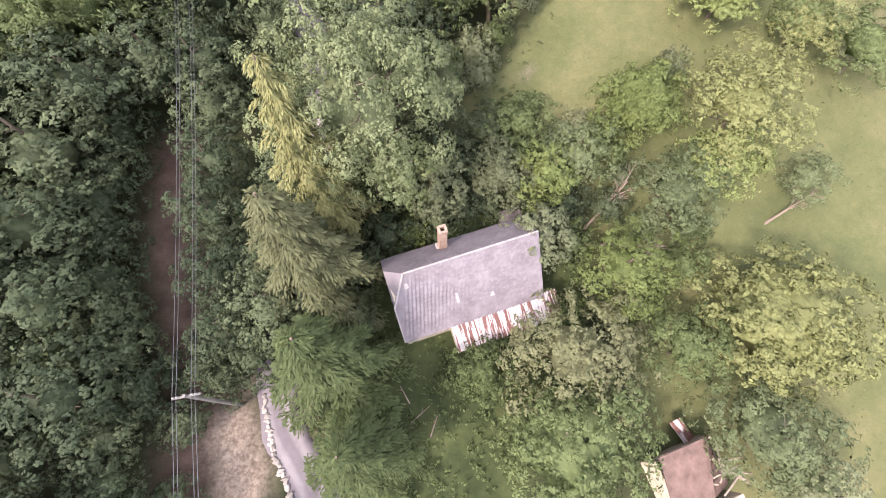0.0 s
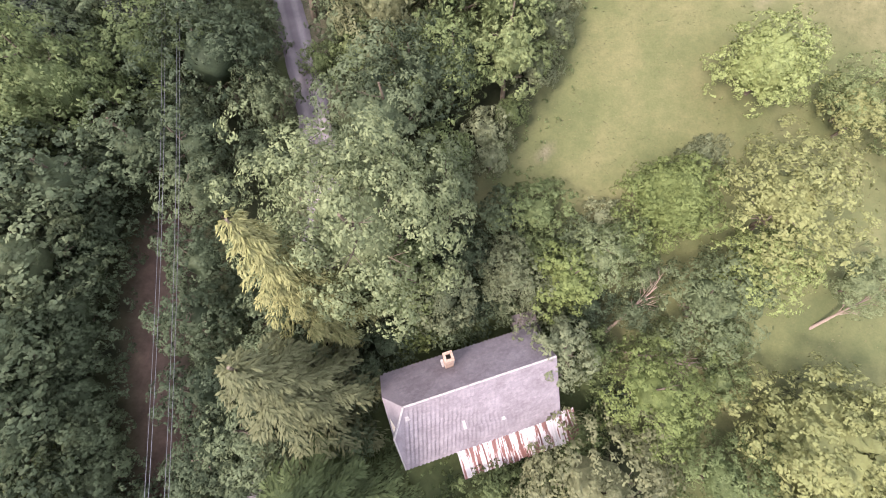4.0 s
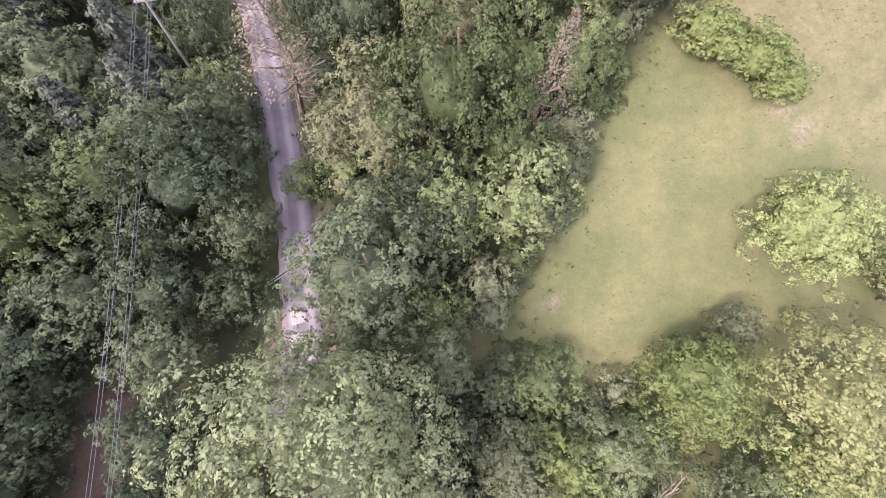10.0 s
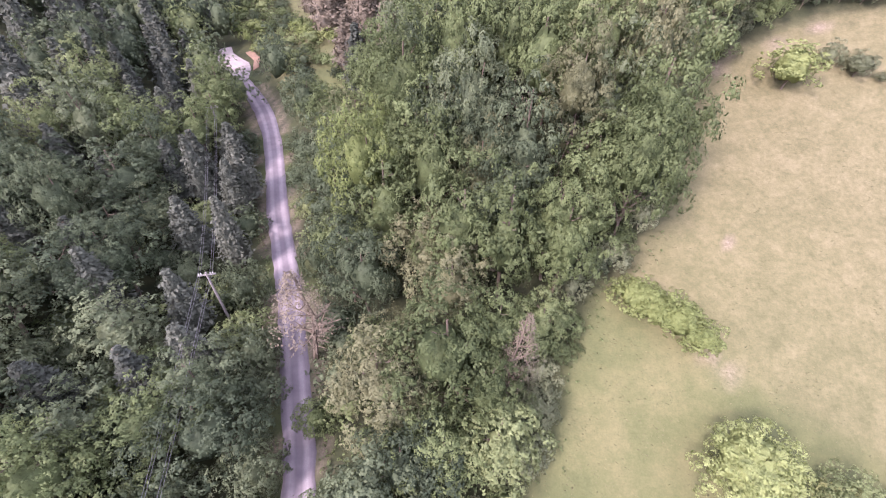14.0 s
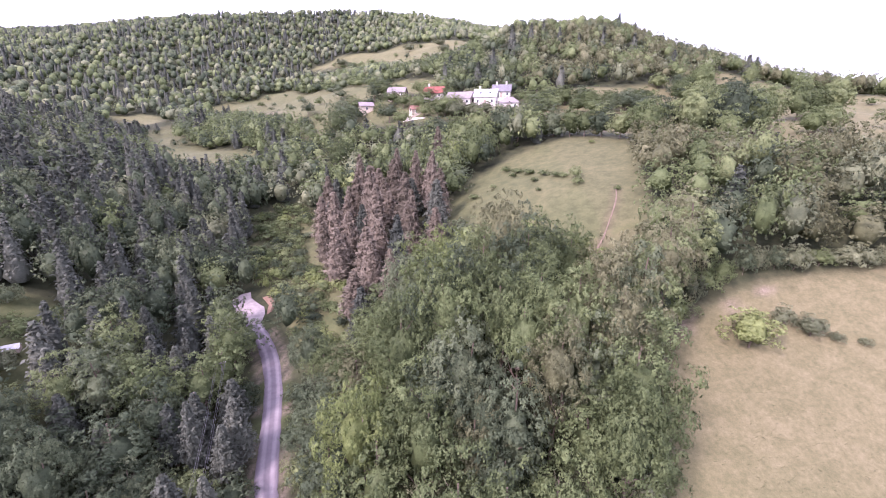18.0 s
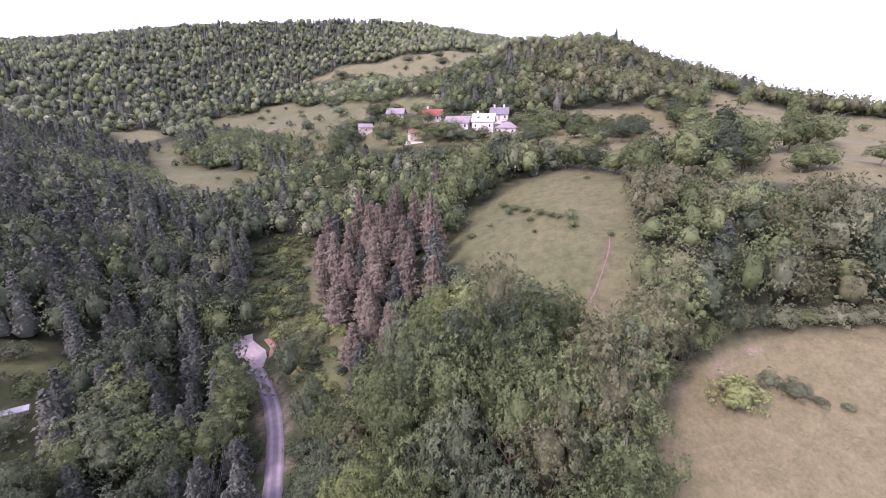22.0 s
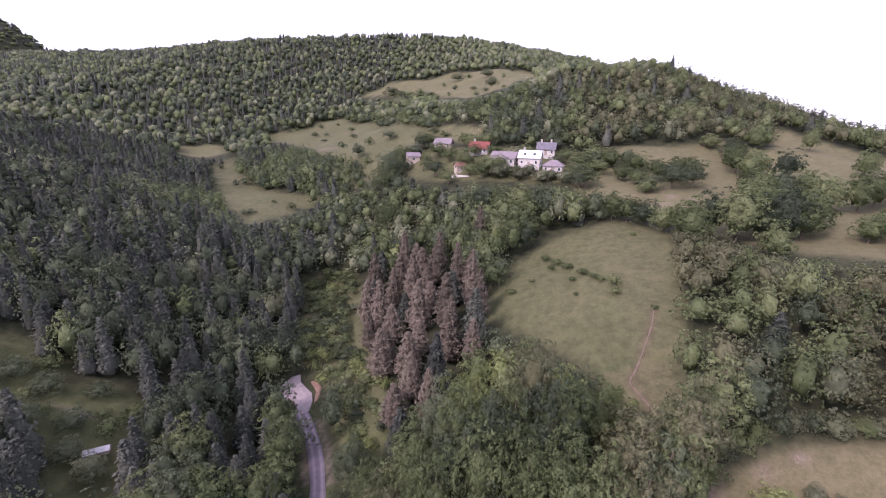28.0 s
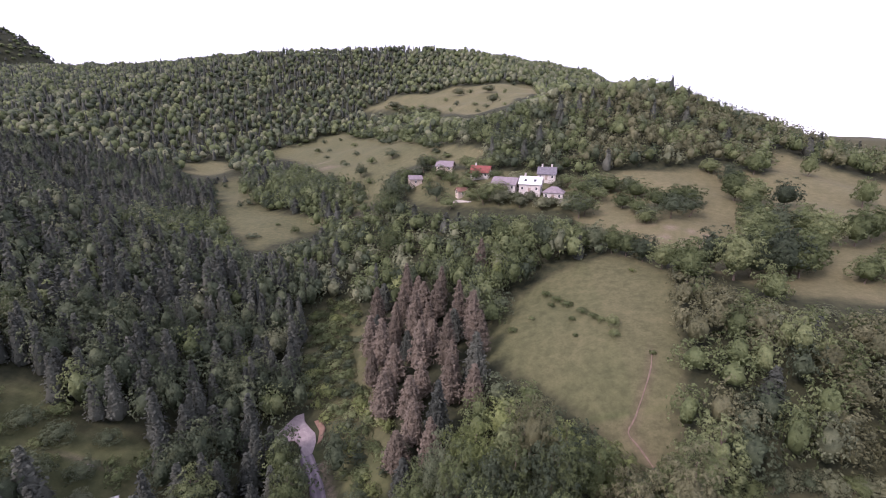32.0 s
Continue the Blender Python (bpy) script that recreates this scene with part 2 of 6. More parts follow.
def line_tube(bm, pts, r, sides=4):
    """One continuous rod along a line."""
    rings = []
    for i, p in enumerate(pts):
        d = (pts[min(i + 1, len(pts) - 1)] - pts[max(i - 1, 0)]).to_track_quat("Z", "Y")
        rings.append([bm.verts.new(p + d @ Vector((r * math.cos(k * math.tau / sides), r * math.sin(k * math.tau / sides), 0))) for k in range(sides)])
    for a, b in zip(rings, rings[1:]):
        for k in range(sides):
            bm.faces.new((a[k], a[(k + 1) % sides], b[(k + 1) % sides], b[k]))
    return bm


def inside(poly, x, y):
    """Whether points lie in a polygon."""
    hit = np.zeros(np.shape(x), bool)
    for (ax, ay), (bx, by) in zip(poly, poly[1:] + poly[:1]):
        if ay != by:
            hit ^= ((ay > y) != (by > y)) & (x < (bx - ax) * (y - ay) / (by - ay) + ax)
    return hit


def near_line(line, x, y):
    """Distance of points from a broken line."""
    best = np.full(np.shape(x), 1e9)
    for (ax, ay), (bx, by) in zip(line, line[1:]):
        u = np.clip(((x - ax) * (bx - ax) + (y - ay) * (by - ay)) / ((bx - ax) ** 2 + (by - ay) ** 2), 0, 1)
        best = np.minimum(best, np.hypot(x - ax - u * (bx - ax), y - ay - u * (by - ay)))
    return best


# ---- plan: lane, meadows, clearings ----
LANE = [(-7.5, -14), (-8.6, -5), (-9.6, -2.1), (-10.8, -0.2), (-11.9, 2), (-12.5, 8), (-11.3, 16), (-10.0, 24), (-10.6, 28), (-11.3, 31.5), (-12.1, 35), (-13.4, 39),
        (-15.0, 44.2), (-16.6, 49), (-19.5, 56.7), (-21.9, 63), (-23.9, 69.5), (-26.2, 76.5), (-29.2, 83), (-32.8, 88.2), (-36.2, 92.2)]
FIELD = [(1.5, 23.5), (2, 27.5), (6.6, 31), (10, 40), (13.5, 46.5), (17.5, 49), (23.5, 57), (25.5, 66), (29.6, 71), (36, 74.5), (43, 76), (53, 76.4), (62, 76), (120, 70), (130, 0), (60, -30), (24, -16), (12, 8), (12, 18), (7, 23)]
SPUR = [(-3, 113), (8, 129), (14, 135), (22, 139), (35, 142), (45, 134), (42, 117), (36, 98), (30, 81), (24, 81), (19, 90), (7, 103)]
WEST_MEADOW = [(-181, 275), (-178, 297), (-143, 256), (-106, 222), (-80, 218), (-88, 189), (-95, 172), (-133, 212)]
WEST_STRIP = [(-240, 320), (-208, 340), (-190, 308), (-222, 305)]
UPPER_MEADOW = [(-203, 384), (-154, 443), (-93, 373), (-60, 330), (-32, 284), (-29, 261), (-60, 266), (-56, 228), (-65, 217), (-79, 236), (-92, 268), (-120, 300), (-153, 346), (-179, 364)]
TOP_MEADOW = [(-150, 500), (-126, 524), (33, 490), (38, 440), (4, 352), (-24, 366), (-66, 448)]
ORCHARD = [(-70, 303), (-25, 270), (-4, 252), (-16, 240), (-47, 276)]
EAST_OPEN = [(27, 211), (46, 214), (67, 216), (88, 219), (98, 224), (106, 215), (112, 210), (126, 240), (140, 226), (160, 210), (200, 186), (200, 112), (88, 112), (72, 116), (62, 120), (54, 132), (50, 142), (45, 152), (36, 162), (29, 171), (28, 183)]
VILLAGE = [(-44, 222), (-30, 238), (0, 224), (29, 216), (33, 200), (32, 184), (14, 184), (-12, 192), (-34, 206)]
CLEARING = [(-100, 72), (-87, 80), (-82, 84), (-72, 78), (-63, 83), (-57, 80), (-55, 74), (-50, 66), (-49, 60), (-56, 59), (-62, 66), (-70, 66), (-86, 60)]
SCRUB = [(-54, 136), (-46, 150), (-33, 130), (-22, 106), (-16, 84), (-17, 76), (-22, 80), (-27, 88), (-33, 98), (-44, 108)]
DEAD_STAND = [(-33, 115), (-38, 138), (-18, 142), (1, 112), (1, 97), (-8, 88), (-11, 76), (-16, 79), (-19, 95)]
MEADOWS = [FIELD, SPUR, WEST_MEADOW, WEST_STRIP, UPPER_MEADOW, TOP_MEADOW, ORCHARD, EAST_OPEN, VILLAGE, CLEARING]
TERRACE_EDGES = [[(41.4, 162.3), (51.5, 162.4), (59.3, 158.5), (65.6, 152.5)], [(43.1, 156.0), (50.9, 155.1), (60.9, 148.3)], [(45.4, 147.8), (53.3, 142.4), (55.9, 139.9)]]
FOOTPATH = [(32, 102), (30.3, 97), (26.1, 89.5), (24.3, 87), (25.4, 84.6), (27.3, 80.5), (31, 76)]
GRAVEL_CUT = [(-16.4, 1.6), (-15, 2.6), (-13.2, 2.2), (-12.6, -0.8), (-12.2, -3), (-12, -7), (-14.4, -7), (-15.2, -3)]
YARD = [(-7, -8), (-8, 5), (-4, 16), (6, 19), (11, 12), (9, 4), (3, -8)]
CABLE_RIDE = [(-17.5, -20), (-17, 3), (-20.3, 13), (-21.5, 20), (-21.2, 22.5)]


def noise_mask(x, y):
    """Slow patchiness over the field."""
    return np.sin(x * 0.45 + 1.3 * np.sin(y * 0.21)) * np.sin(y * 0.38 + np.sin(x * 0.33)) + 0.4 * np.sin(x * 1.3 + y * 0.9)


def open_ground(x, y):
    m = np.zeros(np.shape(x), bool)
    for p in MEADOWS:
        m |= inside(p, x, y)
    return m


# ---- ground ----
def axis(stops):
    out = [stops[0][0]]
    for (a, step), (b, _) in zip(stops, stops[1:]):
        out += list(np.linspace(a, b, max(2, int(round((b - a) / step)) + 1))[1:])
    return np.array(out)


gx = axis([(-4000, 250), (-2200, 60), (-900, 25), (-250, 6), (-60, 1.0), (70, 5), (260, 25), (900, 250), (4000, 1)])
gy = axis([(-700, 60), (-100, 8), (-25, 1.0), (100, 3), (260, 8), (720, 40), (1700, 200), (4800, 1)])
XX, YY = np.meshgrid(gx, gy)
lane_d = near_line(LANE, XX, YY)


ZZ = ground(XX, YY)
rng = np.random.default_rng(3)
nx, ny = len(gx), len(gy)
idx = np.arange(nx * ny).reshape(ny, nx)
quads = np.stack([idx[:-1, :-1], idx[:-1, 1:], idx[1:, 1:], idx[1:, :-1]], -1).reshape(-1, 4)
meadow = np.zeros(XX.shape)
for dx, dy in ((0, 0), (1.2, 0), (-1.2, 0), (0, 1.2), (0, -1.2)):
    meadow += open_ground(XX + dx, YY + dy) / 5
# past y 2200 a share of meadow colour is painted in for haze
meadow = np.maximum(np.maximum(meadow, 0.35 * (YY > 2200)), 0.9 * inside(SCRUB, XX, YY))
lawn = sum(inside(YARD, XX + dx, YY + dy) / 4.0 for dx, dy in ((0.7, 0), (-0.7, 0), (0, 0.7), (0, -0.7)))
mown = 0.59 * XX + 0.807 * YY - 46.5 + 0.5 * np.sin(XX * 0.5)
dry = (0.6 * np.clip(mown / 2.5 + 0.3, 0, 1) + 0.4 * np.clip(mown / 22, 0, 1)) * (YY < 90) * np.clip((XX - 8) / 8, 0, 1) + (0.45 + 0.25 * (XX > 26)) * (YY > 90)
lawn = np.maximum(lawn, 0.3 * inside(SCRUB, XX, YY) + 0.5 * inside(CLEARING, XX, YY) + 0.3 * (inside(VILLAGE, XX, YY) | inside(UPPER_MEADOW, XX, YY)) + 0.4 * inside(SPUR, XX, YY) + 0.35 * inside(WEST_MEADOW, XX, YY))
lawn = np.maximum(lawn, 0.8 * np.clip(1.6 - lane_d / 2.6, 0, 1) * (YY > 22))
bare = np.clip(1.4 - near_line(CABLE_RIDE, XX, YY) / 1.9, 0, 1)
bare = np.maximum(bare, 0.3 * np.clip(1.6 - near_line(FOOTPATH, XX, YY) / 0.8, 0, 1))
verge = np.clip(1.3 - np.abs(lane_d - 1.9) / 0.7, 0, 1) * (np.sin(YY * 0.8) + np.sin(YY * 0.31 + 1) > -0.4)
gravel = sum(inside(GRAVEL_CUT, XX + dx, YY + dy) / 4.0 for dx, dy in ((0.4, 0), (-0.4, 0), (0, 0.4), (0, -0.4)))
for px, py, pr in ((24, 39.6, 1.4), (22.6, 41, 1.0), (6.9, 28.2, 0.7), (31, 71.5, 1.6), (27, 51, 0.8), (38, 73.5, 1.5), (-70, 74, 2.0), (-65, 75, 1.6), (-75, 68, 2.2), (33, 73.5, 1.2), (43, 75, 1.6), (-132, 325, 12), (-112, 302, 9), (-72, 212, 9), (-60, 206, 7)):
    gravel = np.maximum(gravel, 0.6 * np.clip(1.1 - np.hypot(XX - px, (YY - py) * 1.6) / pr, 0, 1))
gravel = np.maximum(gravel, 0.5 * verge)
for line in TERRACE_EDGES:
    gravel = np.maximum(gravel, 0.45 * np.clip(1.3 - near_line(line, XX, YY) / 1.0, 0, 1))

m, n, l, b = material("soil_and_grass", 0.9, 0.15)
att = {}
for key in ("meadow", "lawn", "bare", "gravel", "dry"):
    att[key] = n.new("ShaderNodeAttribute")
    att[key].attribute_name = key
big, mid, fine = noise_tex(n, l, 0.06, 4), noise_tex(n, l, 0.5, 5), noise_tex(n, l, 6, 4)
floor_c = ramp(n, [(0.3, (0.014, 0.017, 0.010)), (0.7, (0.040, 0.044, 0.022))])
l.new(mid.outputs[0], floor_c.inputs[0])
hay = ramp(n, [(0.36, (0.054, 0.064, 0.028)), (0.5, (0.080, 0.085, 0.039)), (0.64, (0.112, 0.106, 0.054))])
straw = ramp(n, [(0.36, (0.078, 0.074, 0.039)), (0.5, (0.102, 0.093, 0.051)), (0.64, (0.126, 0.112, 0.066))])
l.new(mix(n, l, 0.5, mid.outputs[0], noise_tex(n, l, 2.2, 5).outputs[0]), straw.inputs[0])
l.new(mix(n, l, 0.35, big.outputs[0], mid.outputs[0]), hay.inputs[0])
turf = ramp(n, [(0.36, (0.022, 0.031, 0.013)), (0.64, (0.052, 0.062, 0.026))])
l.new(mid.outputs[0], turf.inputs[0])
soil = ramp(n, [(0.3, (0.045, 0.030, 0.025)), (0.7, (0.105, 0.072, 0.060))])
l.new(mid.outputs[0], soil.inputs[0])
dryness = mix(n, l, att["dry"].outputs["Fac"], hay.outputs[0], straw.outputs[0])
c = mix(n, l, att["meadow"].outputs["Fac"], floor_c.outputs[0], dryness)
c = mix(n, l, att["lawn"].outputs["Fac"], c, turf.outputs[0])
c = mix(n, l, att["bare"].outputs["Fac"], c, soil.outputs[0])
stone = ramp(n, [(0.3, (0.105, 0.078, 0.066)), (0.7, (0.25, 0.20, 0.172))])
l.new(noise_tex(n, l, 3.0, 5).outputs[0], stone.inputs[0])
c = mix(n, l, att["gravel"].outputs["Fac"], c, stone.outputs[0])
fr = ramp(n, [(0.34, (0.82, 0.84, 0.80)), (0.66, (1.15, 1.13, 1.12))])
l.new(mix(n, l, 0.5, fine.outputs[0], noise_tex(n, l, 1.7, 5, 0.7).outputs[0]), fr.inputs[0])
l.new(mix(n, l, 1.0, c, fr.outputs[0], "MULTIPLY"), b.inputs["Base Color"])
bump(n, l, fine.outputs[0], b, 0.3, 0.05)
GROUND = m
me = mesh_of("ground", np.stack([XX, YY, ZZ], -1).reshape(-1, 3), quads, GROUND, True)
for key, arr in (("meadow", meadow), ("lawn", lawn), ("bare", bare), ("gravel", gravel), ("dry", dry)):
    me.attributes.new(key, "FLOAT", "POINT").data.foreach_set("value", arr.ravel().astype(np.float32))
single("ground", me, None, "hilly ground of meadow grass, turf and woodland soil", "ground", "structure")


def height(x, y):
    return float(ground(x, y))


# ---- lane ----
def ribbon(name, line, width, mat, lift, step=0.8, wobble=0.15, seed=1):
    pts = [Vector((*p, 0)) for p in line]
    out = []
    for i in range(len(pts) - 1):
        p0, p1, p2, p3 = pts[max(i - 1, 0)], pts[i], pts[i + 1], pts[min(i + 2, len(pts) - 1)]
        k = max(2, int((p2 - p1).length / step))
        for j in range(k):
            u = j / k
            out.append(0.5 * (2 * p1 + (p2 - p0) * u + (2 * p0 - 5 * p1 + 4 * p2 - p3) * u * u + (3 * p1 - p0 - 3 * p2 + p3) * u ** 3))
    out.append(pts[-1])
    r = random.Random(seed)
    vs, fs, tr, across = [], [], [], 12
    for i, p in enumerate(out):
        d = (out[min(i + 1, len(out) - 1)] - out[max(i - 1, 0)]).normalized()
        s = Vector((d.y, -d.x, 0))
        w = width * (1 + r.uniform(-wobble, wobble) * 0.5)
        for j in range(across + 1):
            q = p + s * (j / across - 0.5) * w
            crown = 0.05 * (1 - (2 * j / across - 1) ** 2)
            edge = -0.25 if j in (0, across) else 0.0
            tr.append(1.3 * max(0, 1 - abs(abs(j / across - 0.5) * w - 0.62) / 0.35))
            vs.append((q.x, q.y, height(p.x, p.y) * 0.5 + height(q.x, q.y) * 0.5 + lift + crown + edge))
    for i in range(len(out) - 1):
        for j in range(across):
            a = i * (across + 1) + j
            fs.append((a, a + 1, a + across + 2, a + across + 1))
    me = mesh_of(name, vs, fs, mat, True)
    me.attributes.new("track", "FLOAT", "POINT").data.foreach_set("value", np.array(tr, np.float32))
    return me


m, n, l, b = material("worn_asphalt", 0.9, 0.2)
track = n.new("ShaderNodeAttribute")
track.attribute_name = "track"
a1, f1 = noise_tex(n, l, 0.6, 5), noise_tex(n, l, 14, 4)
tar = ramp(n, [(0.3, (0.100, 0.086, 0.100)), (0.7, (0.155, 0.134, 0.150))])
l.new(a1.outputs[0], tar.inputs[0])
dust = ramp(n, [(0.3, (0.22, 0.195, 0.21)), (0.7, (0.31, 0.28, 0.295))])
l.new(f1.outputs[0], dust.inputs[0])
worn = n.new("ShaderNodeMath")
worn.operation = "MULTIPLY"
l.new(track.outputs["Fac"], worn.inputs[0])
l.new(a1.outputs[0], worn.inputs[1])
l.new(mix(n, l, worn.outputs[0], tar.outputs[0], dust.outputs[0]), b.inputs["Base Color"])
bump(n, l, f1.outputs[0], b, 0.5)
ASPHALT = m
single("road", ribbon("road", LANE, 2.9, ASPHALT, 0.14), None, "narrow worn grey asphalt lane through the wood", "road", "structure")


# ---- trees ----
def clumps(points, normals, size, rng, fold=0.35, stray=0.45):
    """Leaf sprays: one folded quad a point, facing roughly along its normal."""
    k = len(points)
    nrm = normals + rng.normal(0, stray, (k, 3))
    nrm /= np.linalg.norm(nrm, axis=1, keepdims=True)
    a = np.cross(nrm, rng.normal(0, 1, (k, 3)))
    a /= np.linalg.norm(a, axis=1, keepdims=True)
    c = np.cross(nrm, a)
    s = (size * rng.uniform(0.6, 1.35, (k, 1)))
    mid = points + a * s * 0.25
    v = np.stack([points + a * s, mid + c * s * 0.52 + nrm * s * fold, points - a * s, mid - c * s * 0.52 + nrm * s * fold * rng.uniform(-1, 1, (k, 1))], 1)
    f = np.arange(k * 4).reshape(k, 4)
    return v.reshape(-1, 3), f


def unit(v):
    return v / (np.linalg.norm(v, axis=-1, keepdims=True) + 1e-9)


def rosettes(p, d, spread, size, per, rng):
    """Leaf rosettes: small domes of single leaves round each shoot tip; the leaves turn their faces out of the spray."""
    k, dd = len(p) * per, np.repeat(d, per, axis=0)
    out = unit(rng.normal(0, 0.62, (k, 3)) + dd * 0.75)
    reach = spread * np.repeat(rng.uniform(0.6, 1.4, (len(p), 1)), per, axis=0) * rng.uniform(0.45, 1.0, (k, 1))
    v, f = clumps(np.repeat(p, per, axis=0) + out * reach, out * 0.5 + dd * 0.8 + (0, 0, 0.15), size, rng, 0.3, 0.28)
    face = unit(out * 0.75 + dd * 0.6 + rng.normal(0, 0.16, (k, 3)))
    return v, f, np.repeat(face, 4, axis=0)


def leafy_crown(rng, radius, tall, base, boughs, shoots, size, per=9, spread=0.36, rings=8, core=0.42, reach=0.22):
    """A crown of separate leafy boughs in two layers round a small inner mass: each bough is a domed cushion of leaf rosettes, with gaps between."""
    mid, half = base + (tall - base) * 0.46, (tall - base) * 0.52
    inner = boughs // 2
    k = np.concatenate([(np.arange(boughs) + 0.5) / boughs, (np.arange(inner) + 0.5) / inner])
    deep = np.arange(boughs + inner) >= boughs
    up = 1 - 1.5 * k
    th = k * boughs * 2.39996 + rng.normal(0, 0.2, len(k)) + deep * 1.3
    flat = np.sqrt(1 - up ** 2)
    d = unit(np.stack([flat * np.cos(th), flat * np.sin(th), up], -1) + rng.normal(0, 0.09, (len(k), 3)))
    lop = 1 + 0.13 * np.sin(2 * th + rng.uniform(0, 6)) + 0.09 * np.sin(3 * th + 4 * up)
    far = (np.where(deep, rng.uniform(0.45, 0.62, len(k)), rng.uniform(0.7, 0.96, len(k))) * lop)[:, None]
    cen = d * far * (radius, radius, half) + (0, 0, mid)
    rad = radius * reach * rng.uniform(0.65, 1.35, len(k)) * np.where(deep, 1.35, 1.0)
    which = rng.choice(len(k), shoots, p=rad ** 2 / (rad ** 2).sum())
    e = unit(rng.normal(0, 1, (shoots, 3)) + d[which] * 1.1 + (0, 0, 0.6))
    p = cen[which] + e * (rad[which] * rng.uniform(0.7, 1.06, shoots))[:, None] * (1.1, 1.1, 0.75)
    segs = int(rings * 1.5)
    la, lo = np.meshgrid(np.linspace(1.5, -1.0, rings + 1), np.arange(segs) * math.tau / segs, indexing="ij")
    ray = np.stack([np.cos(la) * np.cos(lo), np.cos(la) * np.sin(lo), np.sin(la)], -1)
    q = (ray * (radius, radius, half) * core * rng.uniform(0.8, 1.15, la.shape)[..., None] + (0, 0, mid)).reshape(-1, 3)
    v, f, nrm = rosettes(p, e, spread, size, per, rng)
    v, f = joined([(v, f), (q, rim_quads(rings, segs))])
    v[:, 2] = base + (v[:, 2] - base) * (tall - base) / (np.percentile(v[:, 2], 99.7) - base)
    v[:, 2] = np.maximum(v[:, 2], 0.05)
    return v, f, np.concatenate([nrm, ray.reshape(-1, 3)])


def fir_crown(rng, radius, tall, base, count, size):
    """Whorls of long drooping boughs, each hung with slim needle sprays."""
    whorls = int((tall - base) / 0.85)
    lev = np.floor(whorls * (1 - rng.uniform(0, 1, count) ** 0.62)) / whorls
    arm = np.floor(rng.uniform(0, 8, count))
    th = arm * math.tau / 8 + lev * 97 + 0.3 * np.sin(arm * 7 + lev * 61)
    reach = radius * (1 - lev) ** 0.8 * (0.74 + 0.34 * np.sin(arm * 5.3 + lev * 43)) + 0.3
    out = rng.uniform(0.05, 1, count) ** 0.6
    r = reach * out
    side = rng.normal(0, 0.5, count) * (0.15 + 0.32 * reach * (1 - out) ** 0.7 * 0.6 + 0.08 * r)
    p = np.stack([r * np.cos(th) - side * np.sin(th), r * np.sin(th) + side * np.cos(th), base + (tall - base) * lev + 0.1 * r - 0.34 * r * out - 0.25 * np.abs(side) + rng.normal(0, 0.05, count)], -1)
    turn = np.sign(side) * 0.55
    axis_v = np.stack([np.cos(th + turn), np.sin(th + turn), np.full(count, -0.5)], -1) + rng.normal(0, 0.22, (count, 3))
    axis_v /= np.linalg.norm(axis_v, axis=1, keepdims=True)
    across = np.cross(axis_v, rng.normal(0, 0.3, (count, 3)) + (0, 0, 1))
    across /= np.linalg.norm(across, axis=1, keepdims=True)
    k = size * rng.uniform(0.6, 1.5, (count, 1))
    v = np.stack([p - axis_v * k, p + across * k * 0.3, p + axis_v * k * 1.2 - (0, 0, 0.05), p - across * k * 0.3], 1)
    core = spire(rng, radius * 0.42, tall * 0.93, base, 14, 9)
    return joined([(v.reshape(-1, 3), np.arange(count * 4).reshape(count, 4)), core])


def rim_quads(rings, segs):
    i, j = np.meshgrid(np.arange(rings), np.arange(segs), indexing="ij")
    k = (j + 1) % segs
    return np.stack([i * segs + j, (i + 1) * segs + j, (i + 1) * segs + k, i * segs + k], -1).reshape(-1, 4)


def spire(rng, radius, tall, base, rings, segs):
    """The closed mass of a conifer: ragged tiers narrowing to a tip."""
    u = np.linspace(1, 0, rings + 1)[:, None]
    tier = np.where(np.arange(rings + 1)[:, None] % 2, 1.06, 0.88)
    r = radius * (1.02 - u) ** 0.8 * np.clip(0.72 + u * 2, 0, 1) * tier * rng.uniform(0.72, 1.25, (rings + 1, segs))
    th = (np.arange(segs)[None] + rng.normal(0, 0.2, (rings + 1, segs))) * math.tau / segs
    z = base + (tall - base) * u - 0.12 * r * np.where(np.arange(rings + 1)[:, None] % 2, 1, -1)
    v = np.stack([r * np.cos(th), r * np.sin(th), z], -1)
    return v.reshape(-1, 3), rim_quads(rings, segs)


def spruce_crown(rng, radius, tall, base, count, size, droop=0.35):
    """Drooping whorls of needle sprays on a cone."""
    whorls = max(6, int((tall - base) / 0.55))
    u = rng.uniform(0, 1, count) ** 0.75
    lev = np.floor((1 - u) * whorls) / whorls
    h = base + (tall - base) * lev
    reach = radius * (1 - lev) ** 0.85 * (0.75 + 0.25 * np.sin(lev * 57 + 1)) + 0.12
    arms = 9
    th = (np.floor(rng.uniform(0, arms, count)) + lev * 31) * math.tau / arms + rng.normal(0, 0.2, count)
    out = np.sqrt(rng.uniform(0.02, 1, count))
    r = reach * out
    p = np.stack([r * np.cos(th), r * np.sin(th), h - droop * r * out + rng.normal(0, 0.08, count)], -1)
    nrm = np.stack([np.cos(th) * 0.5, np.sin(th) * 0.5, np.ones(count)], -1)
    return clumps(p, nrm, size, rng, 0.15)


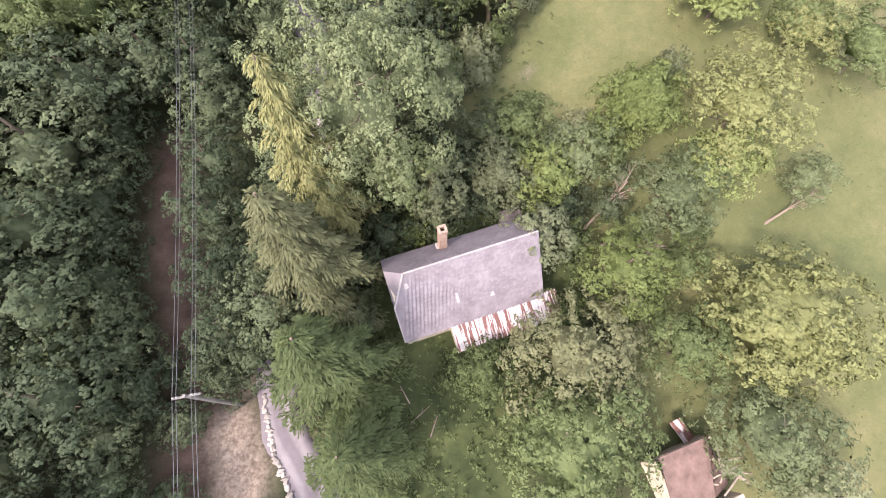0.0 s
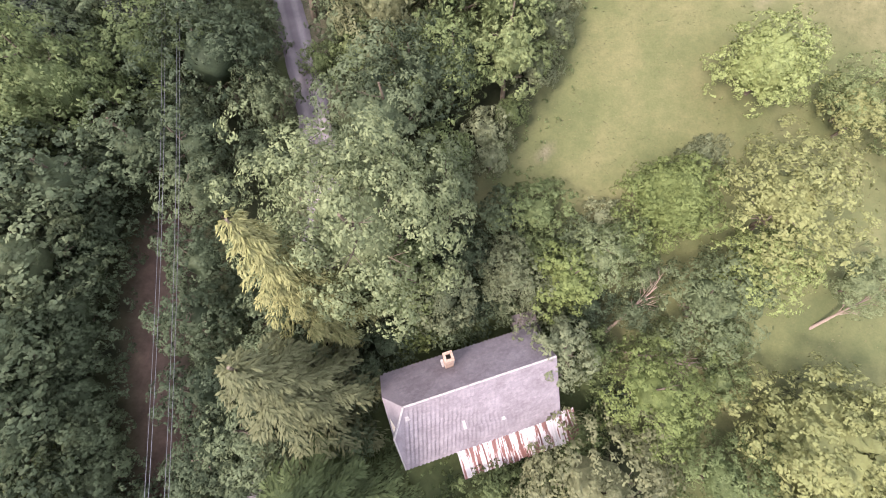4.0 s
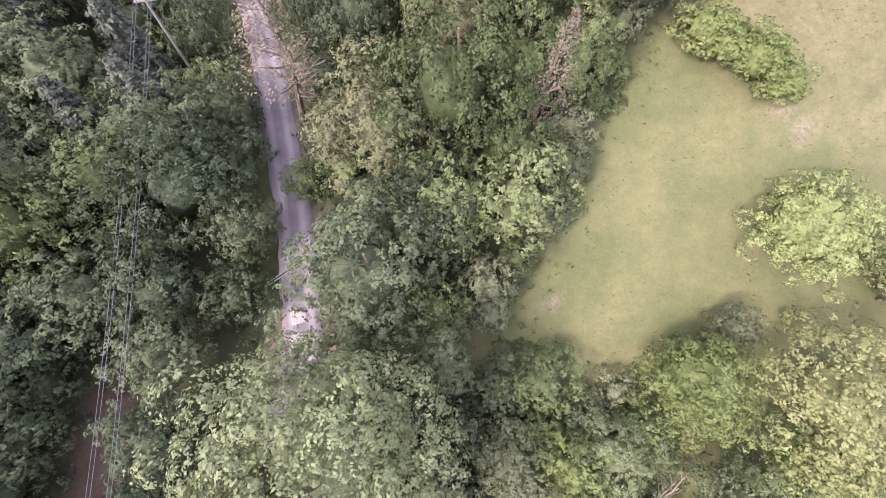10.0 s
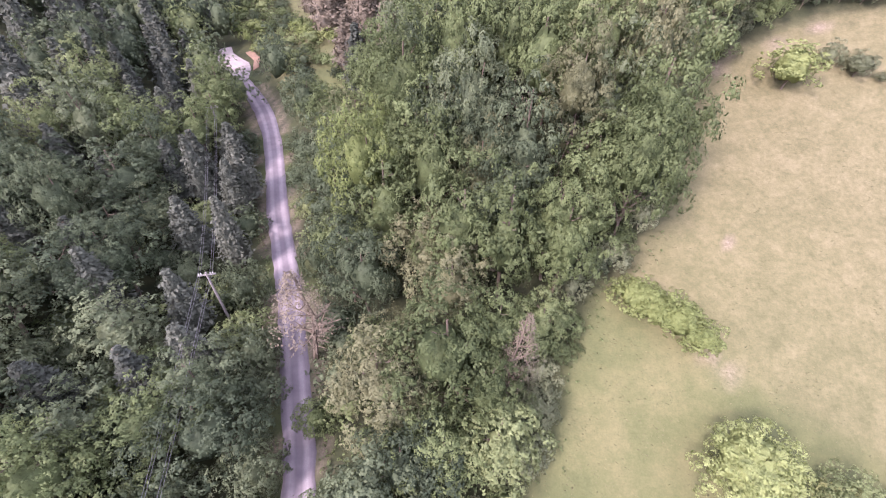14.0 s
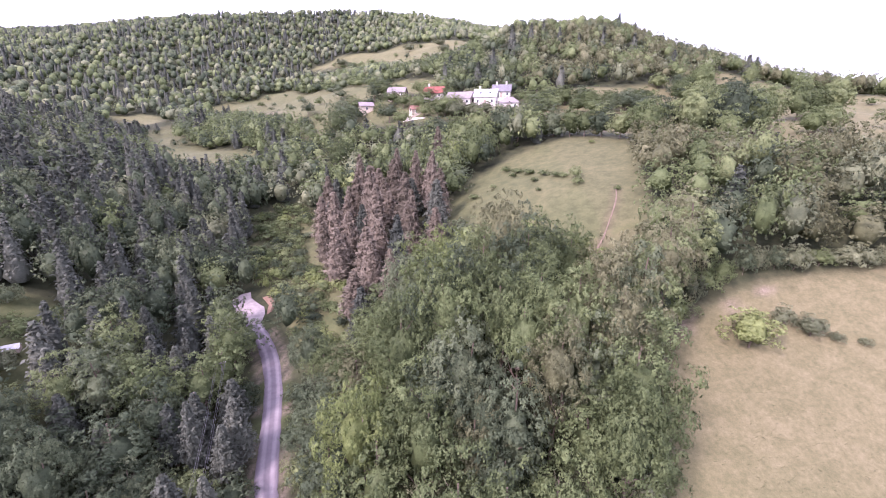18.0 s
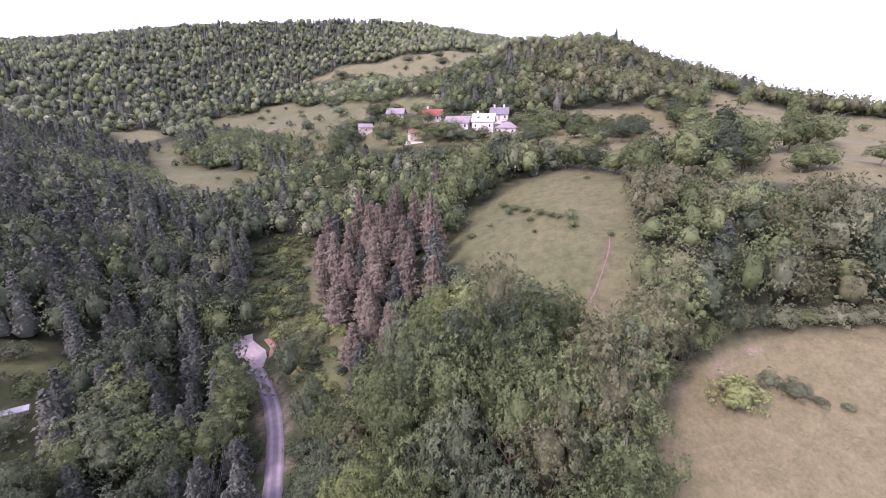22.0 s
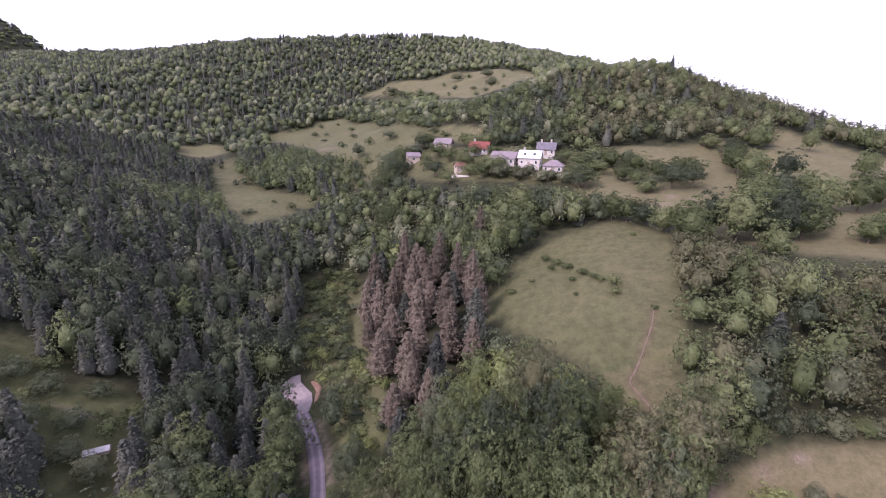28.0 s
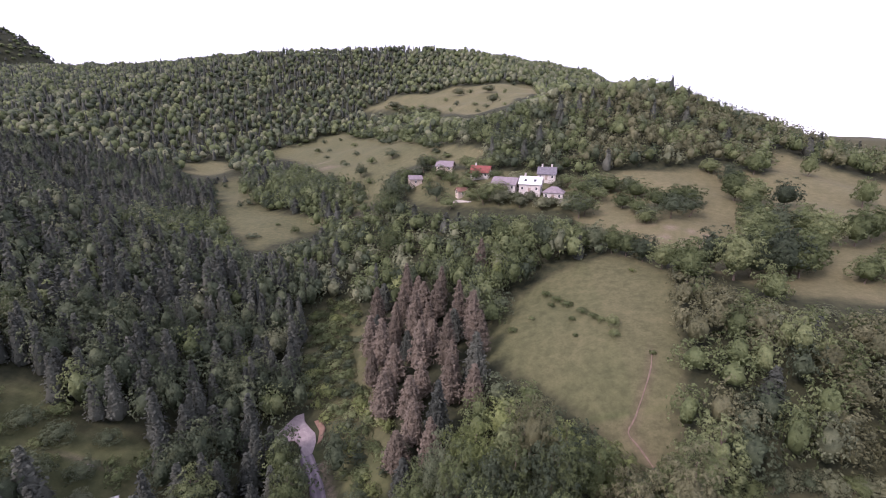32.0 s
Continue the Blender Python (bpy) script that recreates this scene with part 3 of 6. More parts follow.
def pine_crown(rng, radius, tall, base, count, size):
    """A ragged ovoid of needle tufts, pointed at the top."""
    u = rng.uniform(0, 1, count) ** 0.9
    lay = np.round(u * 15) / 15 + rng.normal(0, 0.03, count)
    reach = radius * np.clip(1 - u, 0, 1) ** 0.78 * np.clip(u * 5 + 0.55, 0, 1)
    th = rng.uniform(0, math.tau, count)
    lump = 0.82 + 0.28 * np.sin(3 * th + 9 * lay * 2) * np.sin(5 * th - 17 * lay)
    out = rng.uniform(0.25, 1, count) ** 0.5
    r = reach * lump * out + 0.08
    p = np.stack([r * np.cos(th), r * np.sin(th), base + (tall - base) * np.clip(lay, 0, 1) + 0.18 * r], -1)
    return clumps(p, np.stack([np.cos(th) * 0.6, np.sin(th) * 0.6, np.full(count, 0.8)], -1), size, rng, 0.2)


def trunk_mesh(name, rng, tall, thick, limbs, spread, mat, start=0.3):
    bm = bmesh.new()
    at, r = Vector((0, 0, -0.8)), thick
    pts = [at.copy()]
    for k in range(5):
        nxt = at + Vector((rng.uniform(-0.12, 0.12) * spread, rng.uniform(-0.12, 0.12) * spread, (tall + 0.8) / 5))
        tube(bm, at, nxt, r, r * 0.78, 7)
        at, r = nxt, r * 0.78
        pts.append(at.copy())
    for k in range(limbs):
        u = rng.uniform(start, 0.95)
        i = min(4, int(u * 5))
        p = pts[i].lerp(pts[i + 1], u * 5 - i)
        th = k * 2.4 + rng.uniform(-0.4, 0.4)
        ln = spread * rng.uniform(0.5, 0.9) * (1.15 - u * 0.6)
        q = p + Vector((math.cos(th) * ln, math.sin(th) * ln, ln * rng.uniform(0.3, 0.9)))
        mid = p.lerp(q, 0.5) + Vector((0, 0, -0.08 * ln))
        tr = thick * (1 - u) * 0.45 + 0.03
        tube(bm, p, mid, tr, tr * 0.7, 5)
        tube(bm, mid, q, tr * 0.7, tr * 0.25, 5)
        for s in (-1, 1):
            tube(bm, mid, mid + Vector((math.cos(th + s * 0.7), math.sin(th + s * 0.7), 0.5)) * ln * 0.4, tr * 0.5, tr * 0.15, 4)
    me = bpy.data.meshes.new(name)
    bm.to_mesh(me)
    bm.free()
    me.materials.append(mat)
    return me


def joined(parts):
    vs, fs, o = [], [], 0
    for v, f in parts:
        vs.append(v)
        fs.append(f + o)
        o += len(v)
    return np.concatenate(vs), np.concatenate(fs)


# one metre-true template a kind and shape: height 10 m, crown radius about 4 m
CROWNS, TRUNKS = {}, {}


def crown_shape(kind, variant):
    r = np.random.default_rng(100 + variant + 10 * len(kind))
    if kind == "broad":
        return leafy_crown(r, 4.0, 10, 0.8, 50, 960, 0.1, 11, 0.3)
    if kind == "tall":
        return leafy_crown(r, 2.7, 10, 0.5, 44, 720, 0.105, 10, 0.25, reach=0.24)
    if kind == "bush":
        return leafy_crown(r, 3.6, 6, 0.0, 38, 700, 0.112, 10, 0.28, reach=0.23)
    if kind == "round":
        return leafy_crown(r, 4.0, 8.5, 0.5, 96, 1500, 0.095, 11, 0.27, 9, 0.62, 0.17)
    if kind == "grand":
        return leafy_crown(r, 6.4, 16, 2.6, 100, 3000, 0.1, 12, 0.36, 8, 0.4, 0.16)
    if kind == "full":
        return leafy_crown(r, 4.0, 10, 0.0, 48, 800, 0.16, 8, 0.3, 8, 0.58)
    if kind == "scrub":
        return leafy_crown(r, 3.6, 6, 0.0, 18, 150, 0.24, 8, 0.4, 5, 0.45, 0.3)
    if kind == "fir":
        return fir_crown(r, 4.2, 14, 1.2, 17000, 0.15)
    if kind == "bare":
        return pine_crown(r, 2.6, 10, 3.0, 1900, 0.075)
    if kind == "pine":
        return joined([pine_crown(r, 2.5, 10, 1.2, 2600, 0.2), spire(r, 1.6, 9.6, 1.2, 12, 10)])
    return joined([spruce_crown(r, 2.3, 10, 1.0, 4600, 0.16)])


def crown_of(kind, variant, leaf):
    key = (kind, variant, leaf)
    if key not in CROWNS:
        if (kind, variant) not in CROWNS:
            CROWNS[kind, variant] = crown_shape(kind, variant)
        v, f, *nrm = CROWNS[kind, variant]
        me = mesh_of("crown", v, f, LEAF[leaf], normals=nrm[0] if nrm else None)
        CROWNS[key] = me
    return CROWNS[key]


def trunk_of(kind, variant):
    key = (kind, variant)
    if key not in TRUNKS:
        r = random.Random(variant + 7)
        tall, limbs, spread = {"broad": (8, 9, 3.2), "full": (7, 6, 2.4), "tall": (9, 9, 2.0), "bush": (3.5, 8, 2.2), "round": (6.5, 9, 3.2), "spruce": (9.6, 0, 0.4), "fir": (13.4, 0, 0.4), "bare": (9.6, 22, 2.4), "pine": (9.4, 0, 0.4), "grand": (13, 16, 5.2), "scrub": (3.0, 5, 1.6)}[kind]
        TRUNKS[key] = trunk_mesh("trunk", r, tall, {"bush": 0.1, "scrub": 0.08, "grand": 0.4}.get(kind, 0.22), limbs, spread, BARK)
    return TRUNKS[key]


WORDS = {
    "green": "mid-green", "dark": "dark green", "bright": "bright green", "yellow": "yellow-green", "pale": "pale green", "grey": "grey-green", "olive": "olive-green",
    "spruce": "dark green", "larch": "yellowish", "rust": "rust-brown dead",
}
SHAPE = {"broad": "broadleaf tree with uneven crown", "full": "dense broadleaf tree leafy to the ground", "fir": "tall conifer with drooping boughs", "bare": "half-bare thin dead tree", "tall": "slender upright broadleaf tree", "bush": "low leafy shrub",
         "round": "rounded dense tree", "spruce": "conifer with drooping boughs", "pine": "pine with ragged crown", "grand": "tall spreading broadleaf tree", "scrub": "low leafy shrub"}


def plant(kind, leaf, x, y, tall, wide, variant=0, group="", where="in a wood", sink=0.0):
    base = {"broad": 10, "full": 10, "fir": 14, "bare": 10, "tall": 10, "bush": 6, "round": 8.5, "spruce": 10, "pine": 10, "grand": 16, "scrub": 6}[kind]
    rad = {"broad": 4.0, "full": 4.0, "fir": 4.2, "bare": 2.6, "tall": 2.6, "bush": 3.6, "round": 4.0, "spruce": 2.3, "pine": 2.5, "grand": 6.4, "scrub": 3.6}[kind]
    name = {"bush": "shrub", "scrub": "shrub", "spruce": "conifer", "fir": "conifer", "pine": "pine"}.get(kind, "tree")
    t = thing(name, pose(x, y, height(x, y) - sink, 0, 0, (x * 37 + y * 91) % 360), f"{WORDS[leaf]} {SHAPE[kind]} {where}", {"bush": "shrub", "scrub": "shrub"}.get(kind, "tree"), group)
    k, s = tall / base, wide / 2 / rad
    kc = min(k, s * 1.5) if kind in ("broad", "round", "grand", "full") else k
    part("trunk", trunk_of(kind, variant), None, t).matrix_local = Matrix.Diagonal((s, s, k, 1))
    part("crown", crown_of(kind, variant, leaf), None, t).matrix_local = pose(0, 0, tall - kc * base) @ Matrix.Diagonal((s, s, kc, 1))
    return t

# ---- single trees and shrubs near the old house and on the field ----
GARDEN = {
    ("grand", "pale"): [(-5.4, 18.6, 16.6, 11.2)],
    ("broad", "pale"): [(16.6, 16.2, 6, 6.8), (9.6, 19.0, 6, 4.8), (21.2, 0.2, 6, 8.3), (27.4, 17.8, 4, 4.2)],
    ("broad", "grey"): [(4.0, 18.2, 5.2, 5.0), (23.7, -3.5, 6, 5.5)],
    ("fir", "larch"): [(-8.4, 15.6, 17.4, 7.4)],
    ("fir", "olive"): [(-8.9, 10.7, 14.6, 9.6)],
    ("fir", "green"): [(-7.7, 4.7, 12.6, 9.4), (-5.7, -0.3, 10.6, 8.2)],
    ("tall", "dark"): [(-10.6, 11.4, 8, 5), (-11.6, 8.4, 7.5, 5), (-10.4, 17.6, 8, 5), (-25.6, 23.4, 8.5, 7), (-26.6, 18, 8.5, 7.4), (-26.2, 13, 8, 6.8), (-24.6, 8, 7.5, 6.4), (-22.6, 3, 7.5, 6.4), (-21.8, 26.4, 8, 5.6), (-18.2, 27, 7, 5), (-17.4, 23.5, 6.5, 4.6), (-16.7, 19, 6.5, 4.6), (-16.2, 15, 6.5, 4.6), (-15.4, 10.8, 6, 4.4), (-14.6, 7.2, 5.5, 4.2), (-0.2, 23, 9, 3.4), (-10.2, 14, 9, 4.0)],
    ("tall", "grey"): [(6.6, 13.4, 6, 4.4), (-0.9, 16.6, 6.6, 4.4)],
    ("tall", "green"): [(-3.2, 17.5, 8, 5)],
    ("round", "bright"): [(22.0, 32, 6.2, 7.2), (14.4, 22.6, 6.4, 6.6)],
        ("round", "green"): [(7.8, 0.0, 8.2, 9.4)],
    ("round", "yellow"): [(23.2, 7.3, 7.4, 11.2)],
    ("broad", "yellow"): [(21.8, 22.2, 7.2, 9.2), (28.6, 29, 5, 5.2)],
    ("broad", "bright"): [(20.2, 18.4, 5.4, 6.4), (12.4, 10.8, 6.6, 6.8)],
    ("tall", "bright"): [(7.2, 17.9, 5.6, 4.6)],
    ("broad", "green"): [(3.2, 36.4, 9, 6.4), (4.2, 41.0, 10, 6.4), (7.6, 42.0, 8, 5.4), (16.5, 5.9, 5.5, 5.9), (28.4, 30.2, 5, 4.9), (33.3, 27.7, 6, 7.7)],
    ("broad", "olive"): [(8.4, 5.4, 6.8, 9.2)],
    ("round", "grey"): [(44.7, 68.7, 2.8, 3.5)],
    ("bush", "grey"): [(17.5, 26.3, 3.5, 2.9), (3.7, 18.3, 4, 4.1), (10.6, 22.4, 2.5, 3.1), (42.1, 70.1, 3, 2.8), (47.1, 67.7, 1.2, 1.7), (49.8, 66.9, 1, 1.5)],
    ("bush", "green"): [(2.3, 4.5, 4.6, 5.0), (17.7, 11.7, 3, 3.9), (11.4, 20, 5, 4), (6, 22.8, 3.5, 5.4), (-10.8, 36.6, 3, 3.6), (-0.9, 26.6, 6, 4.7),
                        (8.4, 8.4, 3, 3.4), (9.4, 13.4, 3.4, 3.4), (5.6, 20.0, 4, 3.6), (14.0, 14.2, 2.4, 3), (18.6, 14.6, 2, 3), (14.4, 8.8, 3, 3.4), (-4.5, 19.5, 5, 5)],
    ("full", "bright"): [(37.1, 68.1, 5, 5.6), (16.9, 45.4, 3.2, 4.2), (18.3, 44.3, 3.6, 4.2), (19.9, 43.0, 3.8, 4.4), (21.7, 41.8, 2.8, 3.4)],
    ("bush", "bright"): [(-2.6, 14.8, 2.6, 3), (7.4, 18.1, 4.5, 3.3)],
    ("bush", "dark"): [(-24.3, 21.5, 4.5, 5.0), (-24.5, 18.6, 4.5, 5.0), (-24.4, 15.8, 4.5, 5.0), (-23.9, 13.2, 4.5, 4.8), (-23.1, 10.6, 4.5, 4.8), (-22.1, 8.2, 4.5, 4.8), (-20.9, 5.8, 4.5, 4.6), (-19.7, 3.4, 4.2, 4.4), (-20.9, 0.8, 4.2, 4.4), (-20.4, -1.8, 4.2, 4.4), (-20.2, -4.4, 4.2, 4.4), (-20.2, -7.2, 4.2, 4.4), (3.4, 22.7, 3, 4.3), (9.2, 16.6, 3, 3.4), (12.4, 16.2, 2.6, 3.0), (8.4, 20.6, 3.4, 3.6), (13.6, 18.6, 2.2, 2.6), (10.9, 10.4, 2, 2.5), (0.8, 19.8, 4, 4.0), (-1.8, 20.5, 5, 4), (-0.6, 15.4, 4.0, 3.4), (1.4, 16.2, 3.6, 3.4), (3.2, 16.6, 3.0, 2.8), (-4.6, 14.0, 4.5, 4.0), (-6.4, 11.6, 4.0, 3.6), (-6.6, 8.4, 4.0, 3.2),
                       (-13.4, 5.6, 4.2, 4.6), (-14.8, 4.6, 3.0, 3.6), (-16.6, 5.2, 3.2, 4.0), (-17.2, 1.6, 2.6, 3.2), (-16.8, -3.2, 3.0, 3.6), (-11.6, 7.6, 4.6, 4.4), (-13.8, 9.4, 4.6, 4.4), (-14.6, 12.8, 4.4, 4.4)],
}
held = []
for (kind, leaf), rows in GARDEN.items():
    for i, (x, y, tall, wide) in enumerate(rows):
        plant(kind, leaf, x, y, tall, wide, i % 3, "trees round the old house" if y < 24 else "trees on the field", "by the old house" if y < 24 else "beside the field")
        held.append((x, y, wide / 2))
for kind, x, y, tall, wide in (("bare", -12.6, 43.0, 11.5, 8.0), ("bare", 5.4, 37.6, 12.0, 4.4), ("pine", -3.0, 143.5, 12.5, 6.0)):
    plant(kind, "rust", x, y, tall, wide, 1, "browned trees", "among green trees")
    held.append((x, y, wide / 2 + 1))
HELD = np.array(held)


# ---- woods, scattered ----
def scatter(x0, x1, y0, y1, gap, seed):
    r = np.random.default_rng(seed)
    xs, ys = np.meshgrid(np.arange(x0, x1, gap), np.arange(y0, y1, gap * 0.87))
    xs = xs + (np.arange(len(ys)) % 2)[:, None] * gap / 2
    xs, ys = xs.ravel() + r.uniform(-0.38, 0.38, xs.size) * gap, ys.ravel() + r.uniform(-0.38, 0.38, ys.size) * gap
    keep = ~open_ground(xs, ys) & (near_line(LANE, xs, ys) > np.where((ys > 4) & (ys < 23), 1.8, 2.7)) & ~inside(YARD, xs, ys) & (near_line(CABLE_RIDE, xs, ys) > 2.2)
    keep &= ~inside(DEAD_STAND, xs, ys) & ~inside(SCRUB, xs, ys) & (np.hypot(xs + 39, ys - 95.5) > 6.5)
    keep &= ~((ys < 90) & open_ground(xs + 2.0, ys - 0.8))
    keep &= ~inside(GRAVEL_CUT, xs, ys)
    keep &= (xs > -1.35 * (ys - 15) - 60) & (xs < 1.15 * (ys - 15) + 62)
    return xs[keep], ys[keep], r


def is_near(x, y):
    return (x > -46) & (x < 32) & (y > -16) & (y < 80)


SIMPLE = {}
for lod, (rings, segs, nb, sb, per, spread, ns, ss, boughs) in {"mid": (5, 11, 260, 0.225, 5, 0.3, 620, 0.24, 38), "off": (4, 9, 88, 0.4, 3, 0.4, 170, 0.36, 26), "far": (3, 8, 36, 0.55, 1, 0.2, 20, 0.6, 12)}.items():
    for v in range(6):
        r = np.random.default_rng(900 + v)
        SIMPLE["broad", lod, v] = leafy_crown(r, 3.9, 10, 0.2, boughs, nb, sb, per, spread, rings, 0.66 if lod == "far" else 0.5, 0.24)
        SIMPLE["spruce", lod, v] = joined([spire(r, 1.55, 9.4, 0.5, rings + 1, segs - 3), pine_crown(r, 2.2, 10, 0.6, ns, ss)])


def wood(name, label, leaf, kind, lod, xs, ys, talls, wides, r):
    """A stand of trees too many to count, joined."""
    vs, fs, tn, ns, o = [], [], [], [], 0
    zs = ground(xs, ys)
    for i in range(len(xs)):
        v, f, *nrm = SIMPLE[kind, lod, i % 6]
        a = r.uniform(0, math.tau)
        c, s = math.cos(a), math.sin(a)
        k = wides[i] / 2 / (3.9 if kind == "broad" else 2.2)
        kz = min(talls[i] / 10, k * 1.5) if kind == "broad" else talls[i] / 10
        vs.append(np.stack([(v[:, 0] * c - v[:, 1] * s) * k + xs[i], (v[:, 0] * s + v[:, 1] * c) * k + ys[i], v[:, 2] * kz + talls[i] - kz * 10 + zs[i] - 0.3], -1))
        if nrm:
            ns.append(nrm[0] @ np.array(((c, s, 0), (-s, c, 0), (0, 0, 1))))
        fs.append(f + o)
        tn.append(np.full(len(v), r.uniform(0, 1)))
        o += len(v)
    if vs:
        single(name, mesh_of(name, np.concatenate(vs), np.concatenate(fs), LEAF[leaf], True, np.concatenate(tn), np.concatenate(ns) if ns else None), None, label, "woodland", "stuff")


# where the camera stands near the end; tree heights are fitted to its view
LATE_EYE = np.array((0.0, 23.0, 76.0))


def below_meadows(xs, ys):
    """Cap on tree heights, fitted to the camera's late view so that meadows stay in sight."""
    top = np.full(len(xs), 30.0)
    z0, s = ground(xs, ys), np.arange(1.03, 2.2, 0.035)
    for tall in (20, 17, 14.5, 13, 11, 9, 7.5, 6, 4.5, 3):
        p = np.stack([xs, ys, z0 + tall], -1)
        q = LATE_EYE + (p - LATE_EYE)[:, None] * s[:, None]
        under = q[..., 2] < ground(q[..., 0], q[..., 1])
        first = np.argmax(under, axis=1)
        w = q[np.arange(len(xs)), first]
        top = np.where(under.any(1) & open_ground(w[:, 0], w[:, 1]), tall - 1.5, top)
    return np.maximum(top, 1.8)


def sow(zone, xs, ys, r, lod, mixture, tall_b, wide_b, tall_s, wide_s):
    """Splits a scatter among leaf colours; mixture: share of each colour by array or number."""
    u = r.uniform(0, 1, len(xs))
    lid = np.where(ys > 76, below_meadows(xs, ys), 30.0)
    low = np.zeros(len(xs))
    grow = lid > 2.6
    for leaf, share in mixture.items():
        high = low + share
        sel = (u >= low) & (u < high) & grow
        low, k = high, int(sel.sum())
        kind = "spruce" if leaf in ("spruce", "rust", "larch") else "broad"
        tall, wide = (tall_s, wide_s) if kind == "spruce" else (tall_b, wide_b)
        word = {"spruce": "dark conifer", "green": "mid-green broadleaf", "dark": "dark green broadleaf", "grey": "grey-green broadleaf", "olive": "olive-green broadleaf", "bright": "bright green broadleaf", "rust": "browned conifer"}[leaf]
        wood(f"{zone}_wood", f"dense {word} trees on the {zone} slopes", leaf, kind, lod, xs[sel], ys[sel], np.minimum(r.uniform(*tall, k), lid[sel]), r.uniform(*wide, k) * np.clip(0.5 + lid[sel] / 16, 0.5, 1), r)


# near wood: each tree its own thing
xs, ys, r = scatter(-46, 32, -16, 80, 4.7, 11)
clear_of = np.min(np.hypot(xs[:, None] - HELD[:, 0], ys[:, None] - HELD[:, 1]) - HELD[:, 2] * 0.8, axis=1) > 0.6
for x, y in zip(xs[clear_of], ys[clear_of]):
    if x > 4 and y < 24 or (x > -9 and y < 14) or (x > -14 and y < 4):
        continue
    if near_line(CABLE_RIDE, np.array([x]), np.array([y]))[0] < 2.6:
        continue
    west = x < -9
    if x < -21 and y > 36 and r.uniform() < 0.34:
        plant("pine" if r.uniform() < 0.7 else "spruce", "spruce", x, y, r.uniform(7, 10.5), r.uniform(4.4, 6.0), int(r.integers(3)), "valley wood conifers", "in the valley wood")
        continue
    leaf = str(r.choice(["green", "dark", "olive", "bright"], p=[0.36, 0.6, 0.04, 0.0] if west else ([0.44, 0.40, 0.11, 0.05] if y > 40 else [0.56, 0.32, 0.09, 0.03])))
    kind = str(r.choice(["broad", "tall", "bush"], p=[0.72, 0.18, 0.10]))
    tall = r.uniform(7, 12) if west else r.uniform(8.5, 14.5) + 4.5 * min(1, max(0, (y - 44) / 14))
    d = float(near_line(LANE, np.array([x]), np.array([y]))[0])
    if y > 22 and d < (3.3 if x > np.interp(y, [p[1] for p in LANE], [p[0] for p in LANE]) else 2.5):
        continue
    if kind == "bush" or (d < 4.2 and not 4 < y < 24) or near_line(CABLE_RIDE, np.array([x]), np.array([y]))[0] < 3.4:
        kind, tall = "bush", r.uniform(3.5, 6.2)
    if -17 < x < -12.5 and y < 28:
        kind, leaf, tall = "bush", "dark", r.uniform(3.2, 5.2)
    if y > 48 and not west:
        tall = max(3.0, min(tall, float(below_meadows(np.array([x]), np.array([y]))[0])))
    plant(kind, leaf, x, y, tall, (r.uniform(6.2, 9.6) if kind == "broad" else r.uniform(5, 7)) if kind != "bush" else r.uniform(3.8, 5.4), int(r.integers(3)), "valley wood trees", "beside the lane" if d < 7 else "in the valley wood")

# undergrowth where the canopy leaves gaps
standing = np.array([(o.location.x, o.location.y) for o in scene.objects if o.type == "EMPTY" and o.name.split(".")[0] in ("tree", "conifer", "pine", "shrub")])
bx, by, r = scatter(-44, 30, -14, 78, 3.2, 17)
bare_spot = (near_line(LANE, bx, by) > np.where(bx > np.interp(by, [p[1] for p in LANE], [p[0] for p in LANE]), 3.8, 2.8)) & (np.min(np.hypot(standing[:, 0] - bx[:, None], standing[:, 1] - by[:, None]), axis=1) > 2.5) & ~((bx > 4) & (by < 24)) & ~((bx > -9) & (by < 16)) & ~((bx > -14) & (by < 4))
bx, by = bx[bare_spot], by[bare_spot]
for leaf, sel in (("green", np.arange(len(bx)) % 2 == 0), ("dark", np.arange(len(bx)) % 2 == 1)):
    k = int(sel.sum())
    wood("undergrowth", "leafy undergrowth between the valley trees", leaf, "broad", "mid", bx[sel], by[sel], r.uniform(2.6, 4.6, k), r.uniform(4.0, 5.6, k), r)

# browned and dead trees that stand out
r = np.random.default_rng(21)
xs, ys = np.meshgrid(np.arange(-42, 4, 5.6), np.arange(74, 144, 5.8))
xs, ys = xs.ravel() + r.uniform(-1.5, 1.5, xs.size), ys.ravel() + r.uniform(-1.5, 1.5, xs.size)
sel = inside(DEAD_STAND, xs, ys)
for x, y in zip(xs[sel], ys[sel]):
    plant("pine", "rust" if r.uniform() < 0.82 else "spruce", x, y, r.uniform(8.5, 14.5), r.uniform(5.4, 7.6), int(r.integers(3)), "dead pine stand", "in a dying stand")
# scrub on the slope above the lane
xs, ys = np.meshgrid(np.arange(-55, -14, 2.6), np.arange(75, 151, 2.6))
xs, ys = xs.ravel() + r.uniform(-1.2, 1.2, xs.size), ys.ravel() + r.uniform(-1.2, 1.2, xs.size)
sel = inside(SCRUB, xs, ys) & ~inside(DEAD_STAND, xs, ys) & (np.hypot(xs + 39, ys - 95.5) > 6)
for x, y in zip(xs[sel], ys[sel]):
    plant("scrub", str(r.choice(["green", "bright", "dark"], p=[0.6, 0.2, 0.2])), x, y, r.uniform(1.0, 3.2), r.uniform(2.6, 4.4), int(r.integers(3)), "scrub on the slope", "on a scrubby slope")

